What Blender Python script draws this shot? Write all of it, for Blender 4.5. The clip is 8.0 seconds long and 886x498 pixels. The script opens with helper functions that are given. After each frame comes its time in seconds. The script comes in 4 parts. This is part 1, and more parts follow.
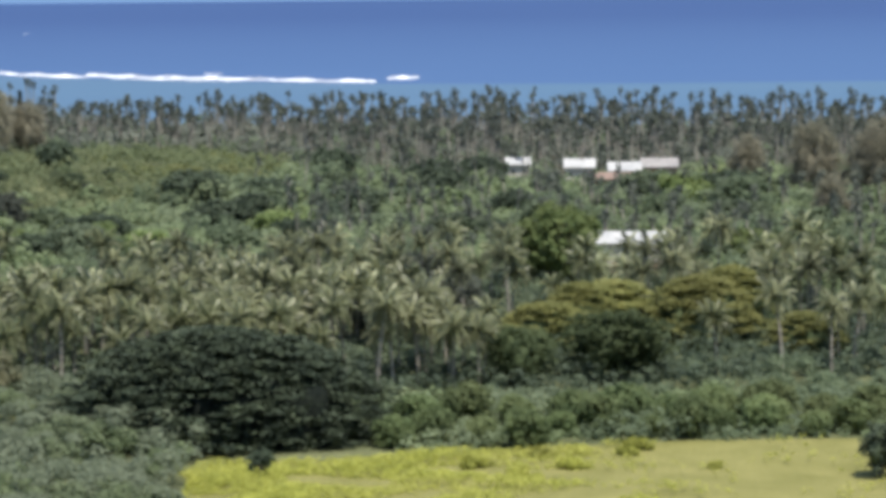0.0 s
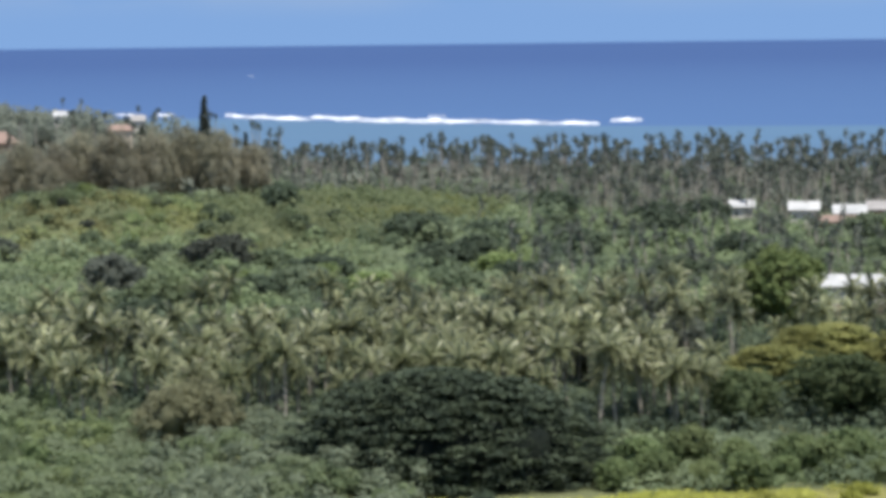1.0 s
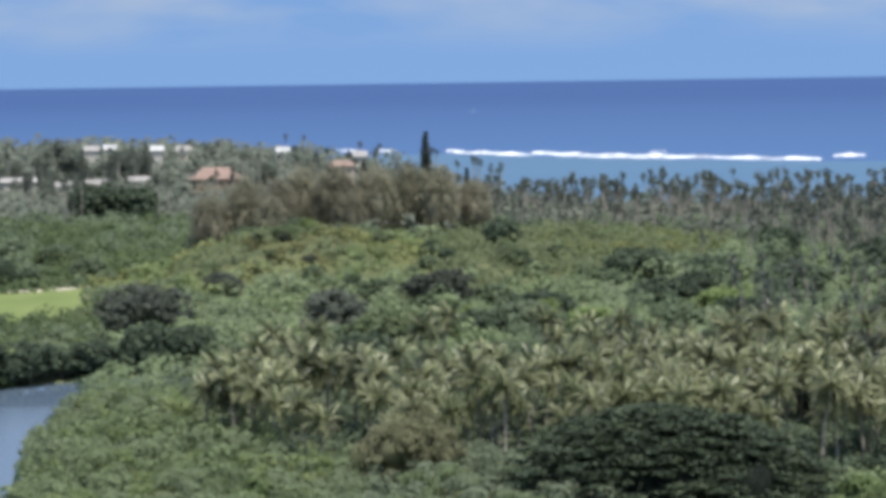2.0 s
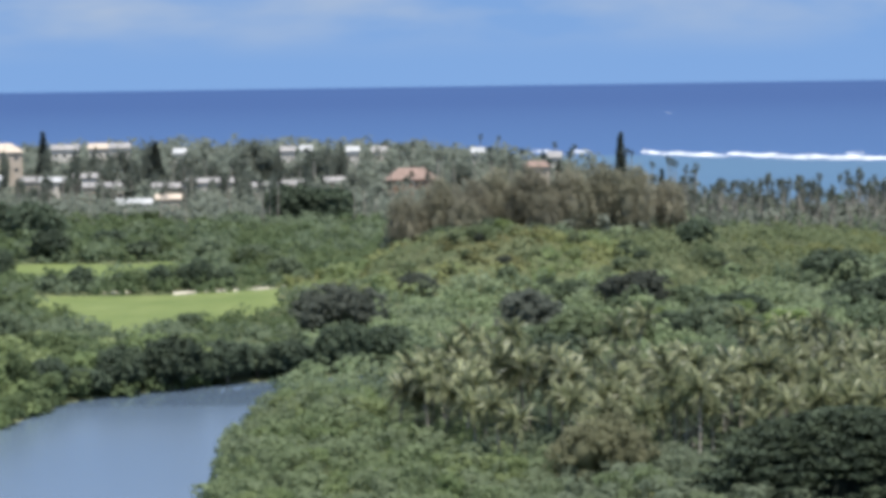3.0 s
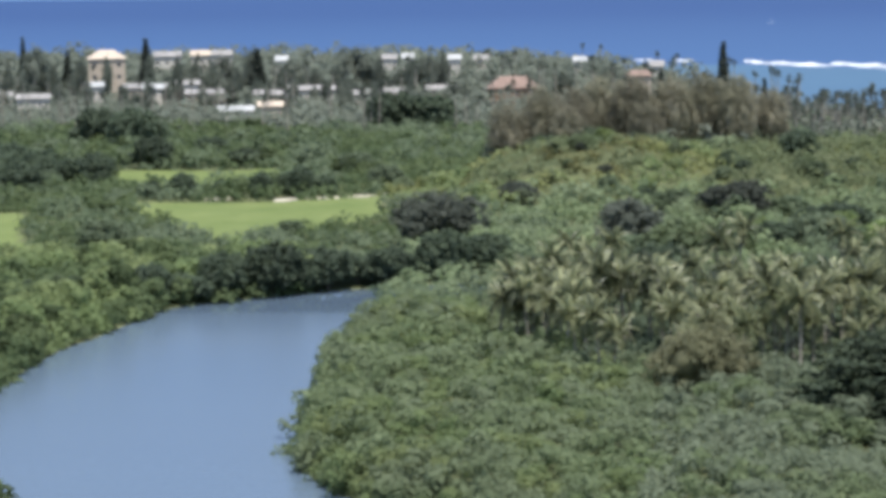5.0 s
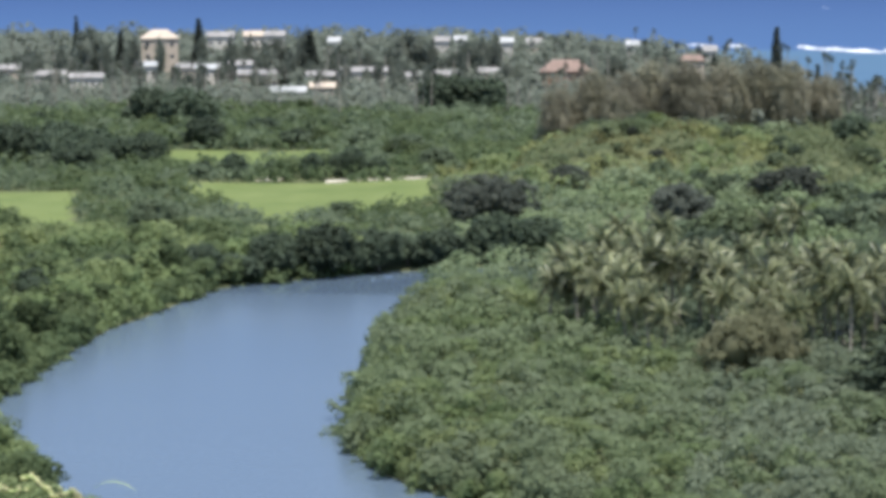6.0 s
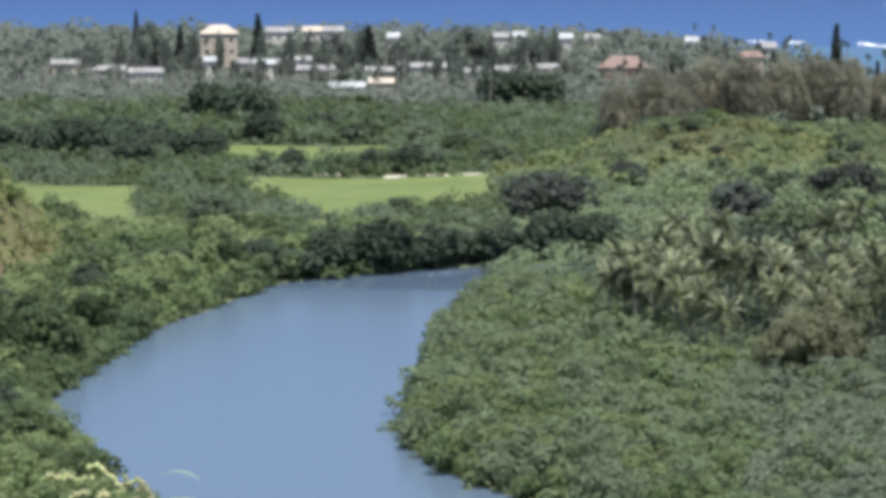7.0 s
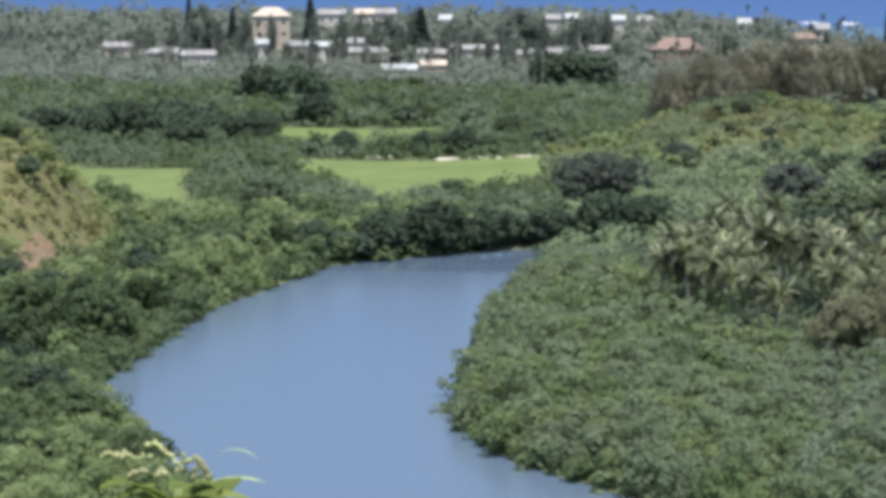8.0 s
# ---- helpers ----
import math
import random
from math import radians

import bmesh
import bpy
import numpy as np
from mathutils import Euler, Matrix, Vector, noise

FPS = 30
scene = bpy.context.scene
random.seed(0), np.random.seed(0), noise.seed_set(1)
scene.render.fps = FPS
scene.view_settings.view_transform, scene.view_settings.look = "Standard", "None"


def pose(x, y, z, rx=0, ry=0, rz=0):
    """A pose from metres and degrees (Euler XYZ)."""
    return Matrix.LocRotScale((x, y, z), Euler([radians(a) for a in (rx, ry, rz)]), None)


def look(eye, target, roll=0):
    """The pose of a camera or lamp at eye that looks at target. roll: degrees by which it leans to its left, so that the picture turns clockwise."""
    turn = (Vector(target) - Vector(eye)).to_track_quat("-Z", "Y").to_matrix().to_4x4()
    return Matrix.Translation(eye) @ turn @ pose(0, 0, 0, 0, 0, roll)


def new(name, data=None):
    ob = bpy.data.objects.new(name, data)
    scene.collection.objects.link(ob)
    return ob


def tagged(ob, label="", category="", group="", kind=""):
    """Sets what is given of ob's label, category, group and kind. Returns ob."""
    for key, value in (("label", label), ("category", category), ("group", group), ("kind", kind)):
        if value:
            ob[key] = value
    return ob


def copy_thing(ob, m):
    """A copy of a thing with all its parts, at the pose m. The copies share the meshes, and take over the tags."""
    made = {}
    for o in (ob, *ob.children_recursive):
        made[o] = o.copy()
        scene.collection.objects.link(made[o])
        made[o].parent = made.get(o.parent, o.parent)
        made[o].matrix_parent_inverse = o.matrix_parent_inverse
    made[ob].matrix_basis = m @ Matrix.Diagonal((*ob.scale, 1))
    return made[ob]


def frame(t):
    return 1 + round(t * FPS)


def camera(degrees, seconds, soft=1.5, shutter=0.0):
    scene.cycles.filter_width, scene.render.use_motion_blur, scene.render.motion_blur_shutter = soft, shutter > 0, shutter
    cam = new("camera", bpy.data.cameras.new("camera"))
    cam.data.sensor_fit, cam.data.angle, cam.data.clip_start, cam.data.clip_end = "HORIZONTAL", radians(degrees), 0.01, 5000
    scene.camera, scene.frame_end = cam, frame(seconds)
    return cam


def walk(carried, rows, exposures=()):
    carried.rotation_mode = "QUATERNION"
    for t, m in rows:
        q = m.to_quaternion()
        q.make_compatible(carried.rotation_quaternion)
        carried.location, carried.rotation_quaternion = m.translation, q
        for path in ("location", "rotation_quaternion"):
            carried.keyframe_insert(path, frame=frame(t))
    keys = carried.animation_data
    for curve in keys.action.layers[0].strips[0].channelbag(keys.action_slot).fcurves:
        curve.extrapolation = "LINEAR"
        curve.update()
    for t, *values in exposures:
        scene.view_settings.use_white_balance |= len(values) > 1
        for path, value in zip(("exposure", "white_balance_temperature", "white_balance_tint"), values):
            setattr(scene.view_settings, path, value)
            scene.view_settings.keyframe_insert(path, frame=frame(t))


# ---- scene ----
EXPOSURE, SKY_LIFT, SKY_STRENGTH, SUN_STRENGTH = 0.70, 0.44, 0.116, 4.1
CLOUD = (2.3, 2.8, 3.5, 1)
# ---- camera ----
EYE = (0.0, 0.0, 60.0)
# seconds, heading, tilt, lean (degrees), small sway of the hand-held camera (metres)
PATH = [
    (0.0, -9.000, -5.503, -0.476, 0, 0), (0.5, -6.742, -5.014, -0.572, 0, 0),
    (1.0, -4.687, -4.649, -0.653, 0, 0), (1.5, -2.571, -4.263, -0.743, 0, 0),
    (2.0, -0.424, -3.908, -0.850, 0, 0), (2.2, 0.420, -3.800, -0.870, 0, 0),
    (3.3, 4.046, -3.928, -0.883, 0, 0), (3.5, 4.347, -4.132, -0.870, 0, 0),
    (4.0, 4.761, -4.662, -0.880, 0, 0), (4.5, 5.010, -5.173, -0.831, 0, 0),
    (5.8, 6.069, -5.893, -0.298, 0, 0), (6.0, 6.306, -5.907, -0.179, -0.001, -0.001),
    (6.5, 6.900, -5.920, -0.078, -0.004, -0.005), (7.0, 7.435, -5.985, -0.071, -0.012, -0.008),
    (7.5, 7.952, -6.110, -0.156, -0.012, -0.010), (8.0, 8.453, -6.327, -0.216, -0.019, -0.014),
]
cam = camera(17.0, 8.0, soft=4.8)
rows = []
for t, yaw, tilt, lean, dx, dz in PATH:
    eye = Vector((EYE[0] + dx, EYE[1], EYE[2] + dz))
    a, b = radians(yaw), radians(tilt)
    ahead = Vector((-math.sin(a) * math.cos(b), math.cos(a) * math.cos(b), math.sin(b)))
    rows.append((t, look(eye, eye + ahead * 100, lean)))
walk(cam, rows, [(0.0, EXPOSURE, 6480, 13), (2.0, EXPOSURE, 6330, 12), (4.5, EXPOSURE, 6260, 12), (8.0, EXPOSURE, 6150, 12)])

# ---- world and sun ----
SUN_EL, SUN_AZ = radians(70), radians(150)   # azimuth clockwise from +y (ahead)
world = bpy.data.worlds.new("sky")
scene.world = world
world.use_nodes = True
wn, wl = world.node_tree.nodes, world.node_tree.links
wn.clear()
w_out, w_bg = wn.new("ShaderNodeOutputWorld"), wn.new("ShaderNodeBackground")
w_sky, w_co = wn.new("ShaderNodeTexSky"), wn.new("ShaderNodeTexCoord")
w_sky.sky_type, w_sky.sun_disc = "NISHITA", False
w_sky.sun_elevation, w_sky.sun_rotation = SUN_EL, SUN_AZ
w_sky.air_density, w_sky.dust_density, w_sky.ozone_density = 1.0, 0.2, 2.5
w_up, w_nm = wn.new("ShaderNodeVectorMath"), wn.new("ShaderNodeVectorMath")
w_up.operation, w_nm.operation = "ADD", "NORMALIZE"
w_up.inputs[1].default_value = (0, 0, SKY_LIFT)
wl.new(w_co.outputs["Generated"], w_up.inputs[0])
wl.new(w_up.outputs[0], w_nm.inputs[0])
wl.new(w_nm.outputs[0], w_sky.inputs["Vector"])
# thin cloud bank some way above the horizon
w_map, w_noise, w_ramp = wn.new("ShaderNodeMapping"), wn.new("ShaderNodeTexNoise"), wn.new("ShaderNodeValToRGB")
w_map.inputs["Scale"].default_value = (14, 14, 55)
w_noise.inputs["Scale"].default_value, w_noise.inputs["Detail"].default_value = 1.0, 5.0
w_ramp.color_ramp.elements[0].position, w_ramp.color_ramp.elements[1].position = 0.36, 0.70
w_sep, w_el, w_mul = wn.new("ShaderNodeSeparateXYZ"), wn.new("ShaderNodeMapRange"), wn.new("ShaderNodeMath")
w_el.inputs["From Min"].default_value, w_el.inputs["From Max"].default_value = -0.005, 0.016
w_el.interpolation_type = "SMOOTHSTEP"
w_mul.operation = "MULTIPLY"
w_mix = wn.new("ShaderNodeMix")
w_mix.data_type = "RGBA"
w_mix.inputs["B"].default_value = CLOUD
wl.new(w_co.outputs["Generated"], w_map.inputs["Vector"])
wl.new(w_map.outputs[0], w_noise.inputs["Vector"])
wl.new(w_noise.outputs["Fac"], w_ramp.inputs["Fac"])
wl.new(w_co.outputs["Generated"], w_sep.inputs[0])
wl.new(w_sep.outputs["Z"], w_el.inputs["Value"])
wl.new(w_ramp.outputs["Color"], w_mul.inputs[0])
wl.new(w_el.outputs["Result"], w_mul.inputs[1])
wl.new(w_mul.outputs[0], w_mix.inputs["Factor"])
w_tint = wn.new("ShaderNodeMix")
w_tint.data_type, w_tint.blend_type = "RGBA", "MULTIPLY"
w_tint.inputs["Factor"].default_value, w_tint.inputs["B"].default_value = 1.0, (0.94, 1.0, 1.0, 1)
wl.new(w_sky.outputs["Color"], w_tint.inputs["A"])
wl.new(w_tint.outputs["Result"], w_mix.inputs["A"])
wl.new(w_mix.outputs["Result"], w_bg.inputs["Color"])
w_bg.inputs["Strength"].default_value = SKY_STRENGTH
wl.new(w_bg.outputs[0], w_out.inputs["Surface"])

sun_data = bpy.data.lights.new("sun", "SUN")
sun_data.energy, sun_data.angle, sun_data.color = SUN_STRENGTH, radians(0.6), (1.0, 0.95, 0.86)
sun = new("sun", sun_data)
sun_dir = Vector((math.sin(SUN_AZ) * math.cos(SUN_EL), math.cos(SUN_AZ) * math.cos(SUN_EL), math.sin(SUN_EL)))
sun.matrix_world = look(sun_dir * 300 + Vector((0, 400, 0)), (0, 400, 0))


# ---- materials ----
def base_material(name, rough=0.6, spec=0.3):
    m = bpy.data.materials.new(name)
    m.use_nodes = True
    p = m.node_tree.nodes["Principled BSDF"]
    p.inputs["Roughness"].default_value = rough
    p.inputs["Specular IOR Level"].default_value = spec
    return m, m.node_tree.nodes, m.node_tree.links, p


def leaf_material(name, dark, light, patch=None, patch_scale=0.06, rough=0.65, glow=0.48, spec=0.12, island=0.28, mottle=0.75):
    """Foliage: leaf-to-leaf variation, a broad patchiness and some light coming through the leaves."""
    m, n, l, p = base_material(name, rough, spec)
    geo, info, co = n.new("ShaderNodeNewGeometry"), n.new("ShaderNodeObjectInfo"), n.new("ShaderNodeNewGeometry")
    ramp = n.new("ShaderNodeMix")
    ramp.data_type = "RGBA"
    ramp.inputs["A"].default_value, ramp.inputs["B"].default_value = (*dark, 1), (*light, 1)
    add = n.new("ShaderNodeMath")
    add.operation = "MULTIPLY_ADD"
    add.inputs[1].default_value = island
    small = n.new("ShaderNodeTexNoise")
    small.inputs["Scale"].default_value, small.inputs["Detail"].default_value = 0.45, 3
    l.new(geo.outputs["Position"], small.inputs["Vector"])
    stretch = n.new("ShaderNodeMapRange")
    stretch.inputs["From Min"].default_value, stretch.inputs["From Max"].default_value = 0.3, 0.7
    stretch.inputs["To Max"].default_value = mottle
    l.new(small.outputs["Fac"], stretch.inputs["Value"])
    l.new(geo.outputs["Random Per Island"], add.inputs[0])
    l.new(stretch.outputs["Result"], add.inputs[2])
    l.new(add.outputs[0], ramp.inputs["Factor"])
    big, bramp = n.new("ShaderNodeTexNoise"), n.new("ShaderNodeMapRange")
    big.inputs["Scale"].default_value, big.inputs["Detail"].default_value = patch_scale, 2
    l.new(co.outputs["Position"], big.inputs["Vector"])
    bramp.inputs["From Min"].default_value, bramp.inputs["From Max"].default_value = 0.42, 0.62
    l.new(big.outputs["Fac"], bramp.inputs["Value"])
    two = n.new("ShaderNodeMix")
    two.data_type = "RGBA"
    two.blend_type = "MIX"
    tint = patch or tuple(0.75 * c for c in light)
    scale = n.new("ShaderNodeMath")
    scale.operation = "MULTIPLY"
    scale.inputs[1].default_value = 0.55
    l.new(bramp.outputs["Result"], scale.inputs[0])
    l.new(scale.outputs[0], two.inputs["Factor"])
    l.new(ramp.outputs["Result"], two.inputs["A"])
    two.inputs["B"].default_value = (*tint, 1)
    hue = n.new("ShaderNodeHueSaturation")
    vary = n.new("ShaderNodeMapRange")
    vary.inputs["To Min"].default_value, vary.inputs["To Max"].default_value = 0.75, 1.25
    l.new(info.outputs["Random"], vary.inputs["Value"])
    l.new(vary.outputs["Result"], hue.inputs["Value"])
    l.new(two.outputs["Result"], hue.inputs["Color"])
    l.new(hue.outputs["Color"], p.inputs["Base Color"])
    tr, mix = n.new("ShaderNodeBsdfTranslucent"), n.new("ShaderNodeMixShader")
    mix.inputs["Fac"].default_value = glow
    l.new(hue.outputs["Color"], tr.inputs["Color"])
    l.new(p.outputs[0], mix.inputs[1])
    l.new(tr.outputs[0], mix.inputs[2])
    l.new(mix.outputs[0], n["Material Output"].inputs["Surface"])
    return m


def rough_material(name, dark, light, scale=0.3, rough=0.85, bump=0.3, spec=0.2, detail=6, fine=None):
    m, n, l, p = base_material(name, rough, spec)
    geo, a = n.new("ShaderNodeNewGeometry"), n.new("ShaderNodeTexNoise")
    a.inputs["Scale"].default_value, a.inputs["Detail"].default_value = scale, detail
    a.inputs["Roughness"].default_value = 0.65
    l.new(geo.outputs["Position"], a.inputs["Vector"])
    st = n.new("ShaderNodeMapRange")
    st.inputs["From Min"].default_value, st.inputs["From Max"].default_value = 0.32, 0.68
    l.new(a.outputs["Fac"], st.inputs["Value"])
    mx = n.new("ShaderNodeMix")
    mx.data_type = "RGBA"
    mx.inputs["A"].default_value, mx.inputs["B"].default_value = (*dark, 1), (*light, 1)
    l.new(st.outputs["Result"], mx.inputs["Factor"])
    l.new(mx.outputs["Result"], p.inputs["Base Color"])
    if bump:
        b, fn = n.new("ShaderNodeBump"), n.new("ShaderNodeTexNoise")
        fn.inputs["Scale"].default_value = fine or scale * 8
        fn.inputs["Detail"].default_value = 4
        l.new(geo.outputs["Position"], fn.inputs["Vector"])
        b.inputs["Strength"].default_value, b.inputs["Distance"].default_value = bump, 0.3
        l.new(fn.outputs["Fac"], b.inputs["Height"])
        l.new(b.outputs[0], p.inputs["Normal"])
    return m


def water_material(name, deep, shallow, rough, bump, wave, spec=0.5, offshore=None, calm=None):
    m, n, l, p = base_material(name, rough, spec)
    p.inputs["IOR"].default_value = 1.33
    geo, mp, a = n.new("ShaderNodeNewGeometry"), n.new("ShaderNodeMapping"), n.new("ShaderNodeTexNoise")
    mp.inputs["Scale"].default_value = (0.004, 0.02, 1)
    a.inputs["Scale"].default_value, a.inputs["Detail"].default_value = 1.0, 6
    l.new(geo.outputs["Position"], mp.inputs["Vector"])
    l.new(mp.outputs[0], a.inputs["Vector"])
    mx = n.new("ShaderNodeMix")
    mx.data_type = "RGBA"
    mx.inputs["A"].default_value, mx.inputs["B"].default_value = (*deep, 1), (*shallow, 1)
    l.new(a.outputs["Fac"], mx.inputs["Factor"])
    l.new(mx.outputs["Result"], p.inputs["Base Color"])
    if offshore:      # the water deepens away from the shore
        sp, far, dm = n.new("ShaderNodeSeparateXYZ"), n.new("ShaderNodeMapRange"), n.new("ShaderNodeMix")
        dm.data_type = "RGBA"
        far.inputs["From Min"].default_value, far.inputs["From Max"].default_value = 1450, 3300
        l.new(geo.outputs["Position"], sp.inputs[0])
        l.new(sp.outputs["Y"], far.inputs["Value"])
        l.new(far.outputs["Result"], dm.inputs["Factor"])
        l.new(mx.outputs["Result"], dm.inputs["A"])
        dm.inputs["B"].default_value = (*offshore, 1)
        l.new(dm.outputs["Result"], p.inputs["Base Color"])
    fn, b = n.new("ShaderNodeTexNoise"), n.new("ShaderNodeBump")
    fn.inputs["Scale"].default_value, fn.inputs["Detail"].default_value = wave, 3
    l.new(geo.outputs["Position"], fn.inputs["Vector"])
    b.inputs["Strength"].default_value, b.inputs["Distance"].default_value = bump, 0.1
    l.new(fn.outputs["Fac"], b.inputs["Height"])
    l.new(b.outputs[0], p.inputs["Normal"])
    if calm:          # out of the wind the water lies smooth and dark
        sp = n.new("ShaderNodeSeparateXYZ")
        l.new(geo.outputs["Position"], sp.inputs[0])
        for socket, lo, hi in ((b.inputs["Strength"], bump, 0.03), (p.inputs["Roughness"], rough, 0.04)):
            q = n.new("ShaderNodeMapRange")
            q.interpolation_type = "SMOOTHSTEP"
            q.inputs["From Min"].default_value, q.inputs["From Max"].default_value = calm
            q.inputs["To Min"].default_value, q.inputs["To Max"].default_value = lo, hi
            l.new(sp.outputs["Y"], q.inputs["Value"])
            l.new(q.outputs["Result"], socket)
    return m


M_HAU = leaf_material("hau_leaf", (0.107, 0.150, 0.072), (0.240, 0.294, 0.158), (0.178, 0.209, 0.139), island=0.5, mottle=0.6)
M_HAUGREY = leaf_material("grey_hau_leaf", (0.126, 0.159, 0.101), (0.245, 0.290, 0.193), (0.206, 0.240, 0.165), island=0.5, mottle=0.6)
M_BANK = leaf_material("bank_leaf", (0.089, 0.133, 0.059), (0.209, 0.265, 0.117), (0.251, 0.285, 0.132))
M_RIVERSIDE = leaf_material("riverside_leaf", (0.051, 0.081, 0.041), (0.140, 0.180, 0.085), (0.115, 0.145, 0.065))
M_DRYGROUND = rough_material("dry_slope", (0.105, 0.112, 0.046), (0.185, 0.165, 0.078), 0.15, bump=0.6, fine=1.0)
M_SCRUB = leaf_material("scrub_leaf", (0.128, 0.161, 0.061), (0.235, 0.262, 0.112), (0.265, 0.262, 0.115))
M_DRYGRASS = leaf_material("dry_grass", (0.135, 0.140, 0.060), (0.245, 0.235, 0.108), (0.195, 0.200, 0.085))
M_WOOD = leaf_material("woodland_leaf", (0.085, 0.120, 0.071), (0.172, 0.215, 0.125), (0.135, 0.165, 0.11))
M_DARK = leaf_material("dark_leaf", (0.051, 0.071, 0.054), (0.105, 0.138, 0.082), (0.075, 0.098, 0.064), glow=0.35)
M_RAIN = leaf_material("rain_tree_leaf", (0.020, 0.030, 0.024), (0.085, 0.108, 0.062), (0.042, 0.060, 0.040), glow=0.12)
# near-black colour painting the shade inside the rain tree's crown
M_CROWNSHADE = rough_material("crown_shade", (0.008, 0.011, 0.010), (0.020, 0.025, 0.020), 1.2, spec=0.0)
M_YELLOW = leaf_material("yellow_leaf", (0.140, 0.160, 0.058), (0.325, 0.325, 0.120), (0.25, 0.25, 0.095))
M_ROUND = leaf_material("fresh_leaf", (0.102, 0.162, 0.059), (0.251, 0.304, 0.118))
M_BROWN = leaf_material("ironwood_needle", (0.226, 0.220, 0.161), (0.34, 0.318, 0.232), (0.22, 0.225, 0.155), glow=0.5)
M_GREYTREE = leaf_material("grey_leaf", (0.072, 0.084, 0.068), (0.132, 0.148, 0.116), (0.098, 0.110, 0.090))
# distance haze is put into this leaf colour: paler and greyer
M_HAZED_SHORE = leaf_material("hazed_shore_leaf", (0.110, 0.134, 0.110), (0.178, 0.200, 0.158), (0.145, 0.155, 0.125), glow=0.42)
M_SLOPE = leaf_material("slope_scrub_leaf", (0.152, 0.198, 0.098), (0.220, 0.258, 0.132), (0.195, 0.220, 0.125), 0.03, glow=0.45)
M_RUST = leaf_material("dry_leaf", (0.160, 0.165, 0.100), (0.26, 0.255, 0.155), (0.195, 0.205, 0.115))
# tones range frond by frond from painted shade to painted highlight
M_PALM = leaf_material("palm_frond", (0.030, 0.044, 0.024), (0.50, 0.515, 0.29), (0.19, 0.22, 0.10), rough=0.33, spec=0.5, island=1.0, mottle=0.12)
# far fronds, their colour lightened to carry the haze of distance
M_HAZED_PALM = leaf_material("hazed_palm_frond", (0.104, 0.122, 0.100), (0.180, 0.200, 0.155), (0.140, 0.155, 0.125), glow=0.42)
M_PINE = leaf_material("pine_needle", (0.062, 0.076, 0.064), (0.120, 0.138, 0.112))
M_BARK = rough_material("bark", (0.10, 0.085, 0.065), (0.28, 0.25, 0.20), 1.5)
M_PALMBARK = rough_material("palm_bark", (0.20, 0.18, 0.15), (0.40, 0.37, 0.31), 1.2)
M_GROUND = rough_material("undergrowth", (0.05, 0.065, 0.03), (0.14, 0.15, 0.07), 0.12, bump=0.6, fine=1.0)
M_FIELD = rough_material("meadow_grass", (0.142, 0.142, 0.040), (0.215, 0.205, 0.070), 0.16, bump=0.9, fine=1.3)
M_LAWN = rough_material("pasture_grass", (0.108, 0.148, 0.042), (0.165, 0.200, 0.068), 0.06, bump=0.6, fine=0.8)
M_TUFT = leaf_material("meadow_tuft", (0.23, 0.255, 0.050), (0.50, 0.515, 0.125), (0.42, 0.42, 0.12), 0.05, glow=0.45)
M_SAND = rough_material("beach_sand", (0.45, 0.40, 0.32), (0.62, 0.57, 0.47), 0.2)
M_EARTH = rough_material("bare_earth", (0.15, 0.105, 0.068), (0.24, 0.165, 0.108), 0.35, bump=0.8, fine=1.2)
M_RIVER = water_material("river_water", (0.092, 0.132, 0.185), (0.108, 0.150, 0.204), 0.24, 0.30, 0.8, 0.9, calm=(497, 507))
M_SEA = water_material("sea_water", (0.046, 0.100, 0.215), (0.056, 0.113, 0.232), 0.55, 0.5, 0.25, 0.25, (0.030, 0.066, 0.170))
M_LAGOON = water_material("lagoon_water", (0.058, 0.118, 0.200), (0.080, 0.150, 0.222), 0.5, 0.4, 0.3, 0.25)
M_FOAM = rough_material("foam", (0.70, 0.73, 0.76), (0.90, 0.92, 0.93), 0.05, rough=0.9)
n, l = M_FOAM.node_tree.nodes, M_FOAM.node_tree.links
f_geo, f_map, f_noise, f_cut = n.new("ShaderNodeNewGeometry"), n.new("ShaderNodeMapping"), n.new("ShaderNodeTexNoise"), n.new("ShaderNodeMapRange")
f_map.inputs["Scale"].default_value = (0.07, 0.12, 0.3)
f_noise.inputs["Detail"].default_value, f_noise.inputs["Scale"].default_value = 5, 1.0
f_cut.inputs["From Min"].default_value, f_cut.inputs["From Max"].default_value = 0.34, 0.62
f_cut.inputs["To Min"].default_value = 0.30
l.new(f_geo.outputs["Position"], f_map.inputs["Vector"])
l.new(f_map.outputs[0], f_noise.inputs["Vector"])
l.new(f_noise.outputs["Fac"], f_cut.inputs["Value"])
l.new(f_cut.outputs["Result"], n["Principled BSDF"].inputs["Alpha"])
M_WALL = rough_material("painted_wall", (0.50, 0.46, 0.40), (0.66, 0.62, 0.55), 0.4, bump=0.1)
M_TANWALL = rough_material("tan_wall", (0.44, 0.37, 0.29), (0.54, 0.46, 0.37), 0.3, bump=0.1)
M_BROWNWALL = rough_material("brown_wall", (0.20, 0.12, 0.08), (0.32, 0.20, 0.14), 0.4, bump=0.1)
M_WHITEROOF = rough_material("white_metal_roof", (0.33, 0.34, 0.335), (0.48, 0.48, 0.465), 0.3, rough=0.5, bump=0.05)
M_GREYROOF = rough_material("grey_roof", (0.20, 0.195, 0.19), (0.34, 0.325, 0.31), 0.25, bump=0.1)
M_REDROOF = rough_material("terracotta_roof", (0.20, 0.145, 0.118), (0.28, 0.20, 0.165), 0.4, bump=0.2)
